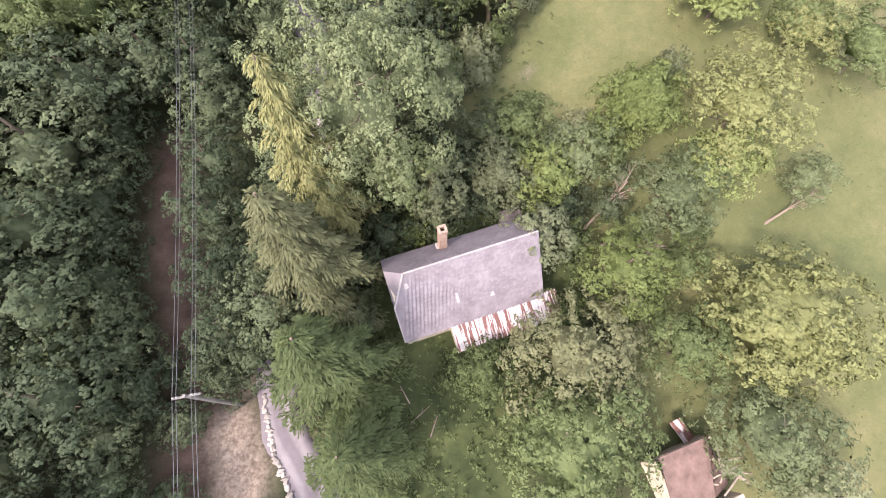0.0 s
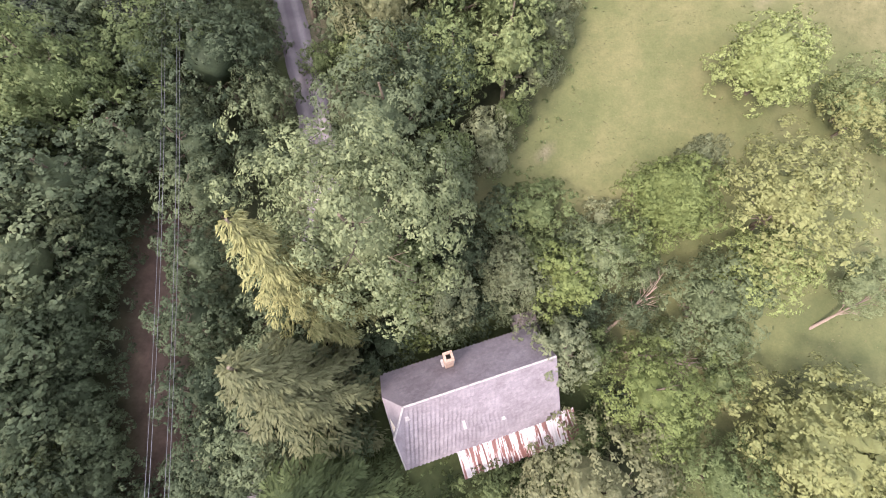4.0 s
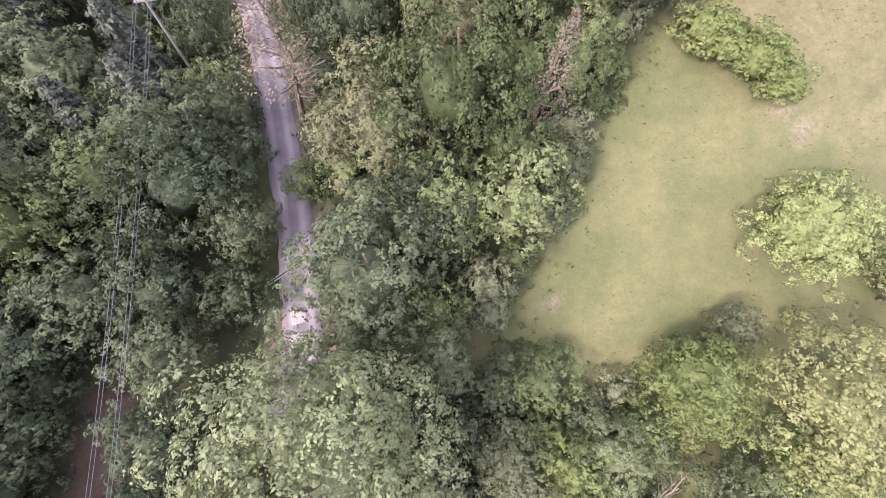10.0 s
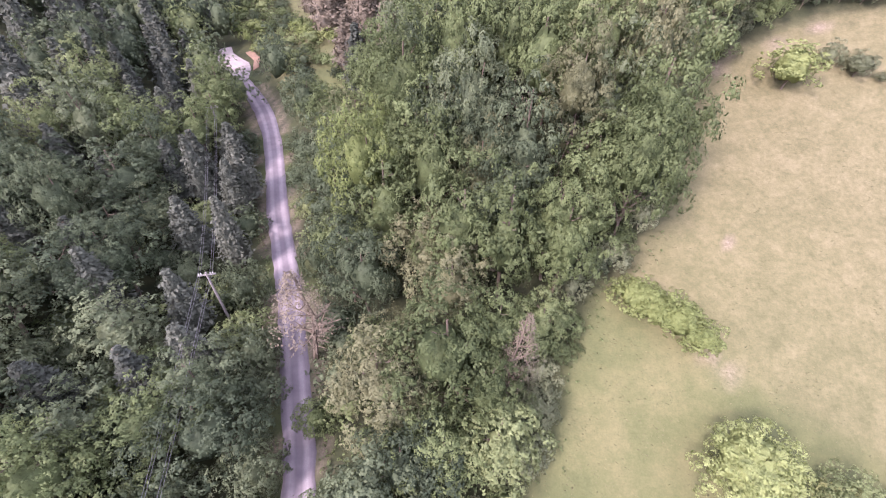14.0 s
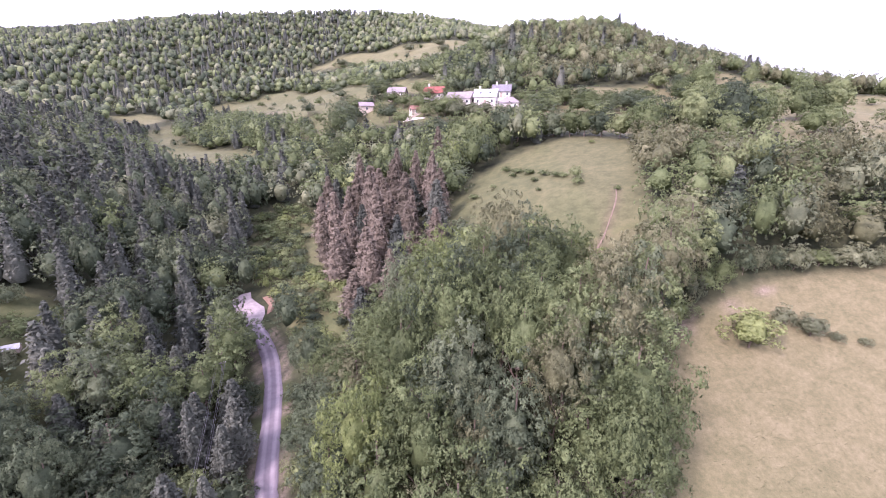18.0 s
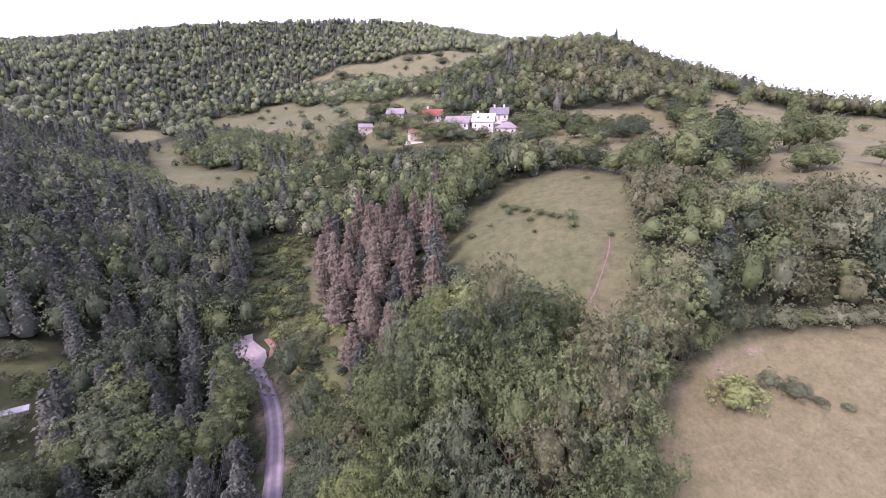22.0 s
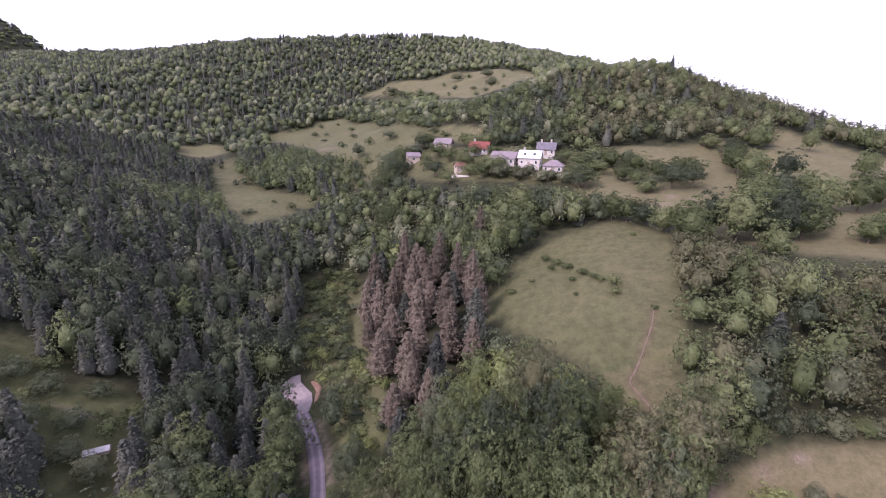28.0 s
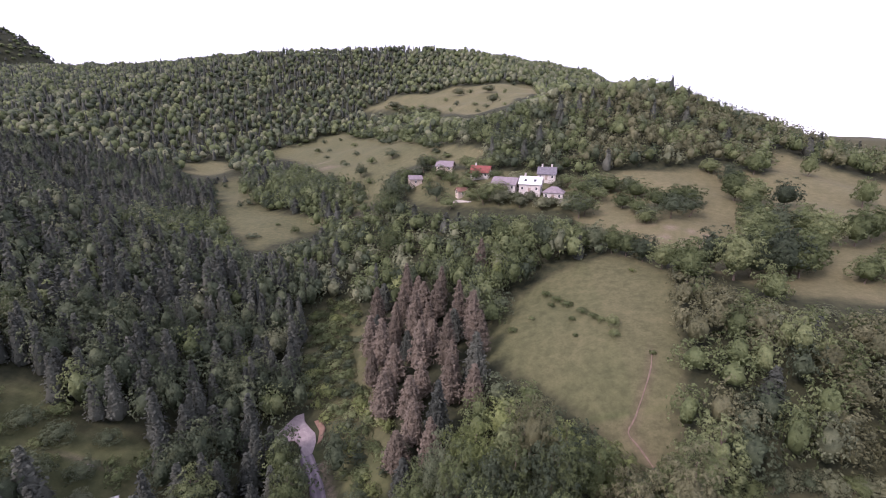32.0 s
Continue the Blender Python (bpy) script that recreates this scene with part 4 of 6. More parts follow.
# woods farther off, by distance
for conifers, gap, seed in ((0, 5.0, 12), (1, 4.0, 15)):
    xs, ys, r = scatter(-230, 200, -30, 150, gap, seed)
    west = np.clip((-30 - 0.25 * (ys - 90) - xs) / 12, 0, 1)
    sel = ~is_near(xs, ys) & ((west > 0.5) == bool(conifers)) & ((xs > -150) | (ys > 60))
    xs, ys, west = xs[sel], ys[sel], west[sel]
    for lod, sel in (("mid", np.hypot(xs, ys - 20) < 122), ("off", np.hypot(xs, ys - 20) >= 122)):
        w, east = west[sel], np.clip((xs[sel] - 22) / 16, 0, 1)
        sow("lower", xs[sel], ys[sel], r, lod, {"spruce": 0.05 + 0.52 * w, "olive": 0.4 * east, "dark": (0.30 + 0.08 * w) * (1 - 0.75 * east), "grey": 0.07 - 0.05 * w, "bright": 0.05 - 0.05 * w, "green": 0.6 - 0.2 * w}, (8, 13), (5, 7.6), (8, 12), (4.6, 6.6))
xs, ys, r = scatter(-380, 330, 150, 300, 5.8, 14)
west = np.clip((-125 - xs) / 30, 0, 1)
sow("middle", xs, ys, r, "off", {"spruce": 0.05 + 0.5 * west, "olive": 0.45 * np.clip((xs - 25) / 25, 0, 1), "dark": (0.36 + 0.1 * west) * np.clip(1.3 - xs / 60, 0.2, 1), "grey": 0.08 - 0.06 * west, "green": 0.5 * np.ones(len(xs))}, (7, 11), (5.8, 8.6), (8, 12.5), (6, 8.4))
xs, ys, r = scatter(-1100, 700, 300, 760, 7.8, 13)
west = np.clip((-90 - xs) / 60, 0, 1)
# more grey-green and less dark leaf colour here, to imitate haze over the far trees
sow("far", xs, ys, r, "far", {"spruce": 0.04 + 0.26 * west, "dark": 0.14 + 0.16 * west, "grey": 0.3 - 0.15 * west, "green": 0.6 * np.ones(len(xs))}, (7.5, 11), (7.6, 11.5), (8.5, 12), (5, 7))
r = np.random.default_rng(16)
xs, ys = (v.ravel() for v in np.meshgrid(np.arange(-1950, -1250, 19.0), np.arange(950, 1400, 19.0)))
sow("distant", xs + r.uniform(-8, 8, xs.size), ys + r.uniform(-8, 8, xs.size), r, "far", {"spruce": 0.4 * np.ones(xs.size), "green": 0.7 * np.ones(xs.size)}, (8, 14), (18, 26), (10, 15), (12, 17))

# bushy edge of the wood along the field
EDGE = [(2.0, 25), (6.0, 31.5), (9.4, 40), (13, 46.8), (17, 49.8), (23, 57.6), (24.6, 66), (28.8, 71.8), (35.6, 75.2), (43, 76.8), (62, 76.8), (100, 73)]
r = np.random.default_rng(31)
for (ax, ay), (bx, by) in zip(EDGE, EDGE[1:]):
    k = max(1, int(math.hypot(bx - ax, by - ay) / 2.3))
    for i in range(k):
        x, y = ax + (bx - ax) * (i + r.uniform(0.2, 0.8)) / k - r.uniform(0.2, 1.4), ay + (by - ay) * (i + 0.5) / k + r.uniform(0, 1.2)
        plant("bush", str(r.choice(["green", "grey", "dark", "bright"], p=[0.45, 0.3, 0.15, 0.1])), x, y, r.uniform(2, 4.2), r.uniform(2.6, 4.2), int(r.integers(3)), "bushes along the wood edge", "at the wood's edge")

# loose shrubs and small trees over the upper meadows
r = np.random.default_rng(41)
for poly, k in ((UPPER_MEADOW, 10), (TOP_MEADOW, 14), (ORCHARD, 5), (EAST_OPEN, 6), (WEST_MEADOW, 5), (VILLAGE, 16)):
    px, py = [p[0] for p in poly], [p[1] for p in poly]
    done = 0
    while done < k:
        x, y = r.uniform(min(px), max(px)), r.uniform(min(py), max(py))
        if not inside(poly, np.array([x]), np.array([y]))[0]:
            continue
        done += 1
        if poly is VILLAGE and min(math.hypot(x - a, y - b) for a, b in ((14.6, 197.5), (22.8, 191), (5.2, 200.5), (22.4, 212.5), (-6.4, 217.5), (-24.5, 232), (-38.6, 226), (-14, 203), (10, 191), (18, 188))) < 7:
            continue
        plant("scrub", str(r.choice(["green", "dark"])), x, y, r.uniform(2, 5.5), r.uniform(3, 6.5), int(r.integers(3)), "shrubs on the upper meadows", "on an upper meadow")

# copses and hedges that part the upper meadows
COPSES = {
    "hedgerow below the upper meadow": ([(-174, 299), (-155, 322), (-90, 264), (-71, 245), (-58, 206), (-84, 215), (-120, 232), (-149, 257)], 5.6, (6, 9.5)),
    "copse at the western end of the upper meadow": ([(-190, 382), (-172, 427), (-147, 439), (-167, 461), (-205, 424)], 8.0, (6, 9)),
    "hedgerow between the upper meadows": ([(-156, 445), (-70, 323), (-34, 268), (-36, 292), (-89, 402), (-157, 466)], 7.0, (5.5, 9)),
    "hedge across the highest meadow": ([(-109, 467), (-50, 384), (-52, 418), (-108, 490)], 7.5, (3, 6)),
}
r = np.random.default_rng(61)
for label, (poly, gap, tall) in COPSES.items():
    px, py = [p[0] for p in poly], [p[1] for p in poly]
    xs, ys = np.meshgrid(np.arange(min(px), max(px), gap), np.arange(min(py), max(py), gap))
    xs, ys = xs.ravel() + r.uniform(-0.4, 0.4, xs.size) * gap, ys.ravel() + r.uniform(-0.4, 0.4, ys.size) * gap
    sel = inside(poly, xs, ys)
    xs, ys = xs[sel], ys[sel]
    for leaf, part_of in (("green", np.arange(len(xs)) % 3 != 0), ("dark", np.arange(len(xs)) % 3 == 0)):
        k = int(part_of.sum())
        wood("copse", f"{label} of green broadleaf trees", leaf, "broad", "off", xs[part_of], ys[part_of], r.uniform(*tall, k), r.uniform(0.95, 1.5, k) * gap, r)

# tufts that roughen the field
STRAW_TUFT = plain("tuft_grass", (0.066, 0.072, 0.032), (0.118, 0.114, 0.058), 0.9, 0.9)
r = np.random.default_rng(51)
xs, ys = r.uniform(-8, 56, 70000), r.uniform(-10, 79, 70000)
sel = inside(FIELD, xs, ys) & (noise_mask(xs, ys) > r.uniform(-1.1, 0.9, len(xs)))
xs, ys = xs[sel], ys[sel]
k = len(xs)
zs, th, hh = ground(xs, ys), r.uniform(0, math.tau, k), r.uniform(0.02, 0.05, k)
p = np.stack([xs, ys, zs - 0.02], -1)
side = np.stack([np.cos(th), np.sin(th), np.zeros(k)], -1) * r.uniform(0.03, 0.11, (k, 1))
lean = np.stack([-np.sin(th), np.cos(th), np.zeros(k)], -1) * r.uniform(0.06, 0.18, (k, 1))
up = np.array((0, 0, 1.0)) * hh[:, None]
v = np.stack([p - side, p + side, p + side * 0.4 + up + lean, p - side * 0.8 + up * 0.8 + lean * 0.8], 1).reshape(-1, 3)
single("grass_tufts", mesh_of("grass_tufts", v, np.arange(k * 4).reshape(k, 4), STRAW_TUFT, normals=np.repeat(unit(r.normal(0, 0.3, (k, 3)) + (0, 0, 1)), 4, axis=0)), None, "scattered tufts of dry meadow grass on the field", "grass", "stuff")

# leafy weeds: in the yard, on the lane's verges and along the shaded margin of the field
r = np.random.default_rng(52)
xs, ys = r.uniform(-26, 30, 60000), r.uniform(-10, 78, 60000)
margin, verge_d = near_line(EDGE, xs, ys), near_line(LANE, xs, ys)
chance = np.where(inside(YARD, xs, ys), 0.55, 0) + np.where(inside(FIELD, xs, ys), np.clip(0.6 - margin / 5, 0, 1), 0) + np.where((verge_d > 1.7) & (verge_d < 4.2) & (ys > 20), 0.5, 0)
patchy = np.clip(0.6 + 0.9 * noise_mask(xs * 1.7, ys * 1.7), 0, 1)
sel = r.uniform(0, 1, len(xs)) < chance * patchy
xs, ys = xs[sel], ys[sel]
p = np.stack([xs, ys, ground(xs, ys) + r.uniform(0.03, 0.25, len(xs))], -1)
v, f, nrm = rosettes(p, unit(r.normal(0, 0.35, (len(xs), 3)) + (0, 0, 1)), 0.22, 0.1, 5, r)
single("weeds", mesh_of("weeds", v, f, LEAF["green"], normals=nrm), None, "low leafy weeds in the grass by the wood and yard", "weeds", "stuff")

# ---- the old house ----
def tinted(name, stops, per="Object", rough=0.85, fine=25.0, stretch=None):
    """Pieces that differ from one to the next: by Object Info or by island."""
    m, n, l, b = material(name, rough, 0.3)
    src = n.new("ShaderNodeObjectInfo").outputs["Random"] if per == "Object" else n.new("ShaderNodeNewGeometry").outputs["Random Per Island"]
    c = ramp(n, stops)
    l.new(src, c.inputs[0])
    big, f = noise_tex(n, l, 0.7, 4), noise_tex(n, l, fine, 3, stretch=stretch)
    c1, c2 = ramp(n, [(0.3, (0.78, 0.76, 0.76)), (0.7, (1.15, 1.15, 1.15))]), ramp(n, [(0.3, (0.8, 0.8, 0.8)), (0.7, (1.15, 1.15, 1.15))])
    l.new(big.outputs[0], c1.inputs[0])
    l.new(f.outputs[0], c2.inputs[0])
    x = mix(n, l, 1.0, c.outputs[0], c1.outputs[0], "MULTIPLY")
    l.new(mix(n, l, 1.0, x, c2.outputs[0], "MULTIPLY"), b.inputs["Base Color"])
    bump(n, l, f.outputs[0], b, 0.3)
    return m


PLASTER = plain("old_plaster", (0.33, 0.28, 0.22), (0.48, 0.42, 0.35), 1.5, 0.9)
SHINGLE = tinted("fibre_cement_shingle", [(0.0, (0.150, 0.130, 0.152)), (0.5, (0.166, 0.146, 0.168)), (1.0, (0.188, 0.166, 0.188))], "Island")
RIDGE_CAP = plain("pale_ridge_cap", (0.22, 0.20, 0.205), (0.33, 0.305, 0.31), 4, 0.8)
BRICK = plain("chimney_brick", (0.20, 0.135, 0.11), (0.31, 0.225, 0.185), 5, 0.9)
DARK = plain("near_black", (0.015, 0.014, 0.013), (0.04, 0.036, 0.032), 4, 0.9)
OLD_WOOD = plain("grey_boards", (0.18, 0.14, 0.115), (0.34, 0.28, 0.24), 3, 0.9, stretch=(0.3, 3, 3))
WHITE_WALL = plain("whitewash", (0.36, 0.34, 0.31), (0.48, 0.455, 0.42), 0.8, 0.9)
m, n, l, b = material("rusty_white_tin", 0.55, 0.4)
a, f = noise_tex(n, l, 1.0, 5, 0.65, stretch=(4.6, 0.35, 0.35)), noise_tex(n, l, 6, 4, stretch=(2, 0.6, 0.6))
c = ramp(n, [(0.38, (0.30, 0.278, 0.295)), (0.485, (0.38, 0.352, 0.37)), (0.52, (0.125, 0.055, 0.050)), (0.75, (0.085, 0.038, 0.036))])
add = n.new("ShaderNodeMath")
add.operation = "MULTIPLY_ADD"
l.new(f.outputs[0], add.inputs[0])
add.inputs[1].default_value = 0.16
l.new(a.outputs[0], add.inputs[2])
off = n.new("ShaderNodeMath")
off.operation = "ADD"
info = n.new("ShaderNodeObjectInfo")
sc = n.new("ShaderNodeMath")
sc.operation = "MULTIPLY_ADD"
l.new(info.outputs["Random"], sc.inputs[0])
sc.inputs[1].default_value, sc.inputs[2].default_value = 0.12, -0.14
l.new(sc.outputs[0], off.inputs[0])
l.new(add.outputs[0], off.inputs[1])
l.new(off.outputs[0], c.inputs[0])
l.new(c.outputs[0], b.inputs["Base Color"])
TIN = m


def slab(bm, corners, thick):
    """A flat slab under four (or three) corners given anticlockwise from above."""
    top = [bm.verts.new(p) for p in corners]
    low = [bm.verts.new((p[0], p[1], p[2] - thick)) for p in corners]
    bm.faces.new(top)
    bm.faces.new(low[::-1])
    k = len(top)
    for i in range(k):
        bm.faces.new((low[i], low[(i + 1) % k], top[(i + 1) % k], top[i]))
    return bm


def shingles(a, b, c, d, wide, deep, rng, lift=0.02):
    """Diamond shingles in courses over the quad a b c d (a, b along the eave; d, c along the ridge), each tipped a little."""
    a, b, c, d = (np.array(p, float) for p in (a, b, c, d))
    nrm = np.cross(b - a, d - a)
    nrm /= np.linalg.norm(nrm)
    rows, vs, fs = int(np.linalg.norm(d - a) / deep), [], []
    for i in range(rows):
        v = (i + 0.5) / rows
        p, q = a + (d - a) * v, b + (c - b) * v
        k = max(1, int(np.linalg.norm(q - p) / wide))
        for j in range(k):
            u = (j + (0.5 if i % 2 else 0.25)) / k
            if u > 0.99:
                continue
            o = p + (q - p) * u + nrm * (lift + rng.uniform(-0.006, 0.01))
            ux, uy = (q - p) / np.linalg.norm(q - p) * wide * 0.53, (d - a) / np.linalg.norm(d - a) * deep
            t = nrm * rng.uniform(0.002, 0.009)
            if rng.uniform() < 0.012:
                continue
            s = len(vs)
            vs += [o - uy * 0.95 + t, o + ux, o + uy * 0.95 - t, o - ux]
            fs.append((s, s + 1, s + 2, s + 3))
    return np.array(vs), np.array(fs)


rngh = np.random.default_rng(5)
HA = math.degrees(math.atan2(0.302, 0.953))
base = height(2.5, 9.5)
house = thing("house", pose(0, 0, 0, 0, 0, HA), "old single-storey house, grey shingle roof and rusty tin lean-to", "house")
U0, U1, V0, V1, VR = -1.0, 9.4, 7.0, 12.75, 10.2
ZE, ZB, ZR = 2.75, 4.4, 7.2  # front eave, back eave, ridge
g0 = base - 1.5
for nm, x0, x1, y0, y1, zt in (("front_wall", U0 + 0.15, U1 - 0.15, V0 + 0.35, V0 + 0.65, ZE + 0.3), ("back_wall", U0 + 0.15, U1 - 0.15, V1 - 0.6, V1 - 0.3, ZB - 0.05)):
    bm = bmesh.new()
    box(bm, x0, x1, y0, y1, g0, zt, 0.02)
    part(nm, bm, PLASTER, house)
for nm, x0, x1 in (("gable_wall", U0 + 0.12, U0 + 0.42), ("gable_wall", U1 - 0.42, U1 - 0.12)):
    bm = bmesh.new()
    prof = [(V0 + 0.66, g0), (V1 - 0.61, g0), (V1 - 0.61, ZB + 0.1), (VR, ZR - 0.3), (V0 + 0.66, ZE + 0.5)]
    if x0 < 4:
        prof = prof[:3] + [(VR + 0.9, ZB + 1.35), (VR - 0.8, ZB + 1.35)] + prof[4:]
    v0, v1 = [bm.verts.new((x0, y, z)) for y, z in prof], [bm.verts.new((x1, y, z)) for y, z in prof]
    bm.faces.new(v0)
    bm.faces.new(v1[::-1])
    for i in range(len(prof)):
        bm.faces.new((v0[i], v0[(i + 1) % len(prof)], v1[(i + 1) % len(prof)], v1[i]))
    gable = part(nm, bm, PLASTER, house, "cream plastered gable")
    for wy in (8.6, 11.2):
        bm = bmesh.new()
        box(bm, x0 - 0.03, x1 + 0.03, wy - 0.4, wy + 0.4, base + 1.0, base + 2.0, 0.01)
        part("window", bm, DARK, gable)
# roof slopes: the west end is cut back to a small hip
hipu = U0 + 1.15
roof_front = part("roof_slope", slab(bmesh.new(), [(U0, V0, ZE), (U1, V0, ZE), (U1, VR, ZR), (hipu, VR, ZR), (U0, VR - 1.35, ZR - 2.1)], 0.09), SHINGLE, house, "sunlit slope of diamond shingles")
roof_back = part("roof_slope", slab(bmesh.new(), [(U1, V1, ZB), (U0, V1, ZB), (U0, VR + 1.0, ZB + 1.7), (hipu, VR, ZR), (U1, VR, ZR)], 0.09), SHINGLE, house, "darker rear slope of diamond shingles")
part("roof_hip", slab(bmesh.new(), [(U0, VR - 1.35, ZR - 2.1), (hipu, VR, ZR), (U0, VR + 1.0, ZB + 1.7)], 0.07), SHINGLE, house, "small hipped end")
for host, quad in ((roof_front, ((U0 + 0.1, V0, ZE), (U1 - 0.05, V0, ZE), (U1 - 0.05, VR, ZR), (U0 + 1.2, VR, ZR))), (roof_back, ((U1 - 0.05, V1, ZB), (U0 + 0.1, V1, ZB), (U0 + 1.2, VR, ZR), (U1 - 0.05, VR, ZR)))):
    v, f = shingles(*quad, 0.26, 0.145, rngh)
    tagged(part("shingling", mesh_of("shingling", v, f, SHINGLE), None, host), kind="stuff")
for i in range(12):
    x = hipu + (U1 - hipu) * i / 12
    bm = bmesh.new()
    box(bm, x, x + (U1 - hipu) / 12 - 0.03, VR - 0.055, VR + 0.055, ZR - 0.02, ZR + 0.05 + 0.01 * (i % 2), 0.02)
    part("ridge_cap", bm, RIDGE_CAP, house, "pale ridge cap")
bm = bmesh.new()
tube(bm, (U0 + 0.02, VR - 1.35, ZR - 2.05), (hipu, VR, ZR + 0.05), 0.07, 0.07, 5)
part("hip_cap", bm, RIDGE_CAP, house, "pale hip cap")
bm = bmesh.new()
box(bm, U0 - 0.03, U0 + 0.03, V0, V0 + 1.9, ZE - 0.12, ZE + 0.02, 0.0)
for i in range(9):
    u, w = i / 9, (i + 1) / 9
    tube(bm, (U0 + 0.0, V0 + (VR - 1.35 - V0) * u, ZE + 0.04 + (ZR - 2.1 - ZE) * u), (U0 + 0.0, V0 + (VR - 1.35 - V0) * w, ZE + 0.04 + (ZR - 2.1 - ZE) * w), 0.05, 0.05, 4)
part("verge_trim", bm, RIDGE_CAP, house)
# chimney on the rear slope, open at the top
bm = bmesh.new()
cx, cy, cz = 3.35, VR + 1.75, 8.1
for i in range(12):
    z0 = 5.0 + (cz - 5.0) * i / 12
    z1 = 5.0 + (cz - 5.0) * (i + 1) / 12 - 0.012
    e = 0.03 if i >= 11 else 0.0
    for x0, x1, y0, y1 in ((-0.26 - e, 0.26 + e, -0.26 - e, -0.14), (-0.26 - e, 0.26 + e, 0.14, 0.26 + e), (-0.26 - e, -0.14, -0.139, 0.139), (0.14, 0.26 + e, -0.139, 0.139)):
        box(bm, cx + x0, cx + x1, cy + y0, cy + y1, z0, z1, 0.008)
chimney = part("chimney", bm, BRICK, house, "sandy brick chimney")
bm = bmesh.new()
box(bm, cx - 0.138, cx + 0.138, cy - 0.138, cy + 0.138, 5.2, cz - 0.35)
part("flue", bm, DARK, chimney)
bm = bmesh.new()
box(bm, cx - 0.42, cx + 0.42, cy - 0.45, cy + 0.4, 5.02, 5.4, 0.02)
part("flashing", bm, RIDGE_CAP, chimney)
# patches and a vent on the front slope
for u, v, w, d in ((3.1, 0.34, 0.22, 0.9), (5.5, 0.28, 0.3, 0.35), (0.0, 0.78, 0.3, 0.4)):
    y, z = V0 + (VR - V0) * v, ZE + (ZR - ZE) * v
    k = (ZR - ZE) / (VR - V0)
    bm = slab(bmesh.new(), [(u, y, z + 0.07), (u + w, y, z + 0.07), (u + w * 0.8, y + d * 0.55, z + 0.07 + d * 0.55 * k), (u + w * 0.1, y + d * 0.55, z + 0.07 + d * 0.55 * k)], 0.03)
    part("roof_patch", bm, RIDGE_CAP, house, "pale mortar patch")
# lean-to with tin sheets
L0, L1, LV, LZ = 2.35, 10.35, 5.35, 1.95
sheets = 15
for i in range(sheets):
    x0, x1 = L0 + (L1 - L0) * i / sheets, L0 + (L1 - L0) * (i + 1) / sheets
    y0 = LV + rngh.uniform(-0.05, 0.05)
    bm = slab(bmesh.new(), [(x0 + 0.006, y0, LZ), (x1 - 0.006, y0, LZ), (x1 - 0.006, V0 + 0.25, ZE + 0.12), (x0 + 0.006, V0 + 0.25, ZE + 0.12)], 0.012)
    tube(bm, (x0, y0, LZ + 0.02), (x0, V0 + 0.25, ZE + 0.14), 0.022, 0.022, 4)
    part("tin_sheet", bm, TIN, house)
bm = bmesh.new()
box(bm, L0 + 0.1, L0 + 0.3, LV + 0.25, V0 + 0.33, g0 - 0.3, LZ - 0.02, 0.02)
part("lean_to_wall", bm, PLASTER, house)
bm = bmesh.new()
box(bm, L0 + 0.31, L0 + 3.4, LV + 0.25, LV + 0.45, g0 - 0.3, LZ - 0.05, 0.02)
part("lean_to_wall", bm, OLD_WOOD, house)
for x in (L0 + 4.6, L0 + 6.2, L1 - 0.2):
    bm = bmesh.new()
    box(bm, x - 0.07, x + 0.07, LV + 0.2, LV + 0.34, g0 - 0.3, LZ - 0.03, 0.01)
    part("post", bm, OLD_WOOD, house)
bm = bmesh.new()
box(bm, L0, L1, LV + 0.1, LV + 0.22, LZ - 0.15, LZ - 0.02, 0.01)
part("eave_beam", bm, OLD_WOOD, house)
bm = bmesh.new()
box(bm, U1 - 0.05, U1 + 1.2, VR - 0.9, VR - 0.2, 2.3, 2.4, 0.02)
part("side_canopy", bm, OLD_WOOD, house, "weathered board canopy")
# tumbledown back shed
SHED_FELT = plain("shed_felt", (0.06, 0.05, 0.053), (0.105, 0.09, 0.093), 2, 0.9)
shed = thing("lean_shed", pose(4.9, 15.2, height(4.9, 15.2) - 0.3, 0, 0, HA) @ Matrix.Scale(0.8, 4), "small tumbledown shed with a sagging grey roof behind the house", "shed")
bm = bmesh.new()
box(bm, -0.9, 0.9, -0.8, 0.8, -0.8, 2.2, 0.03)
part("wall", bm, SHED_FELT, shed)
part("roof", slab(bmesh.new(), [(-1.2, -1.1, 2.3), (1.1, -1.0, 2.35), (1.0, 1.0, 2.9), (-1.0, 1.1, 2.75)], 0.08), SHED_FELT, shed)
# near-black sheet laid on the closed roof for the shade inside a hole
part("hole_shade", slab(bmesh.new(), [(0.1, -0.6, 2.53), (0.6, -0.55, 2.56), (0.5, -0.2, 2.66), (0.15, -0.25, 2.64)], 0.02), DARK, shed)

# ---- ruined barn below the house ----
RUST_ROOF = plain("brown_roof_felt", (0.085, 0.055, 0.050), (0.16, 0.105, 0.092), 1.5, 0.85)
barn = thing("ruined_barn", pose(16.6, -2.4, height(16.6, -2.4), 0, 0, 20), "collapsed brown-roofed barn with pale stone front", "barn")
for nm, a4 in (("front_wall", (-2.6, 2.2, -2.2, -1.9, -1, 1.9)), ("side_wall", (-2.6, -2.3, -1.89, 1.9, -1, 2.2)), ("rear_wall", (-2.29, 2.2, 1.6, 1.9, -1, 1.4))):
    bm = bmesh.new()
    box(bm, *a4, 0.04)
    part(nm, bm, PLASTER if nm != "rear_wall" else OLD_WOOD, barn)
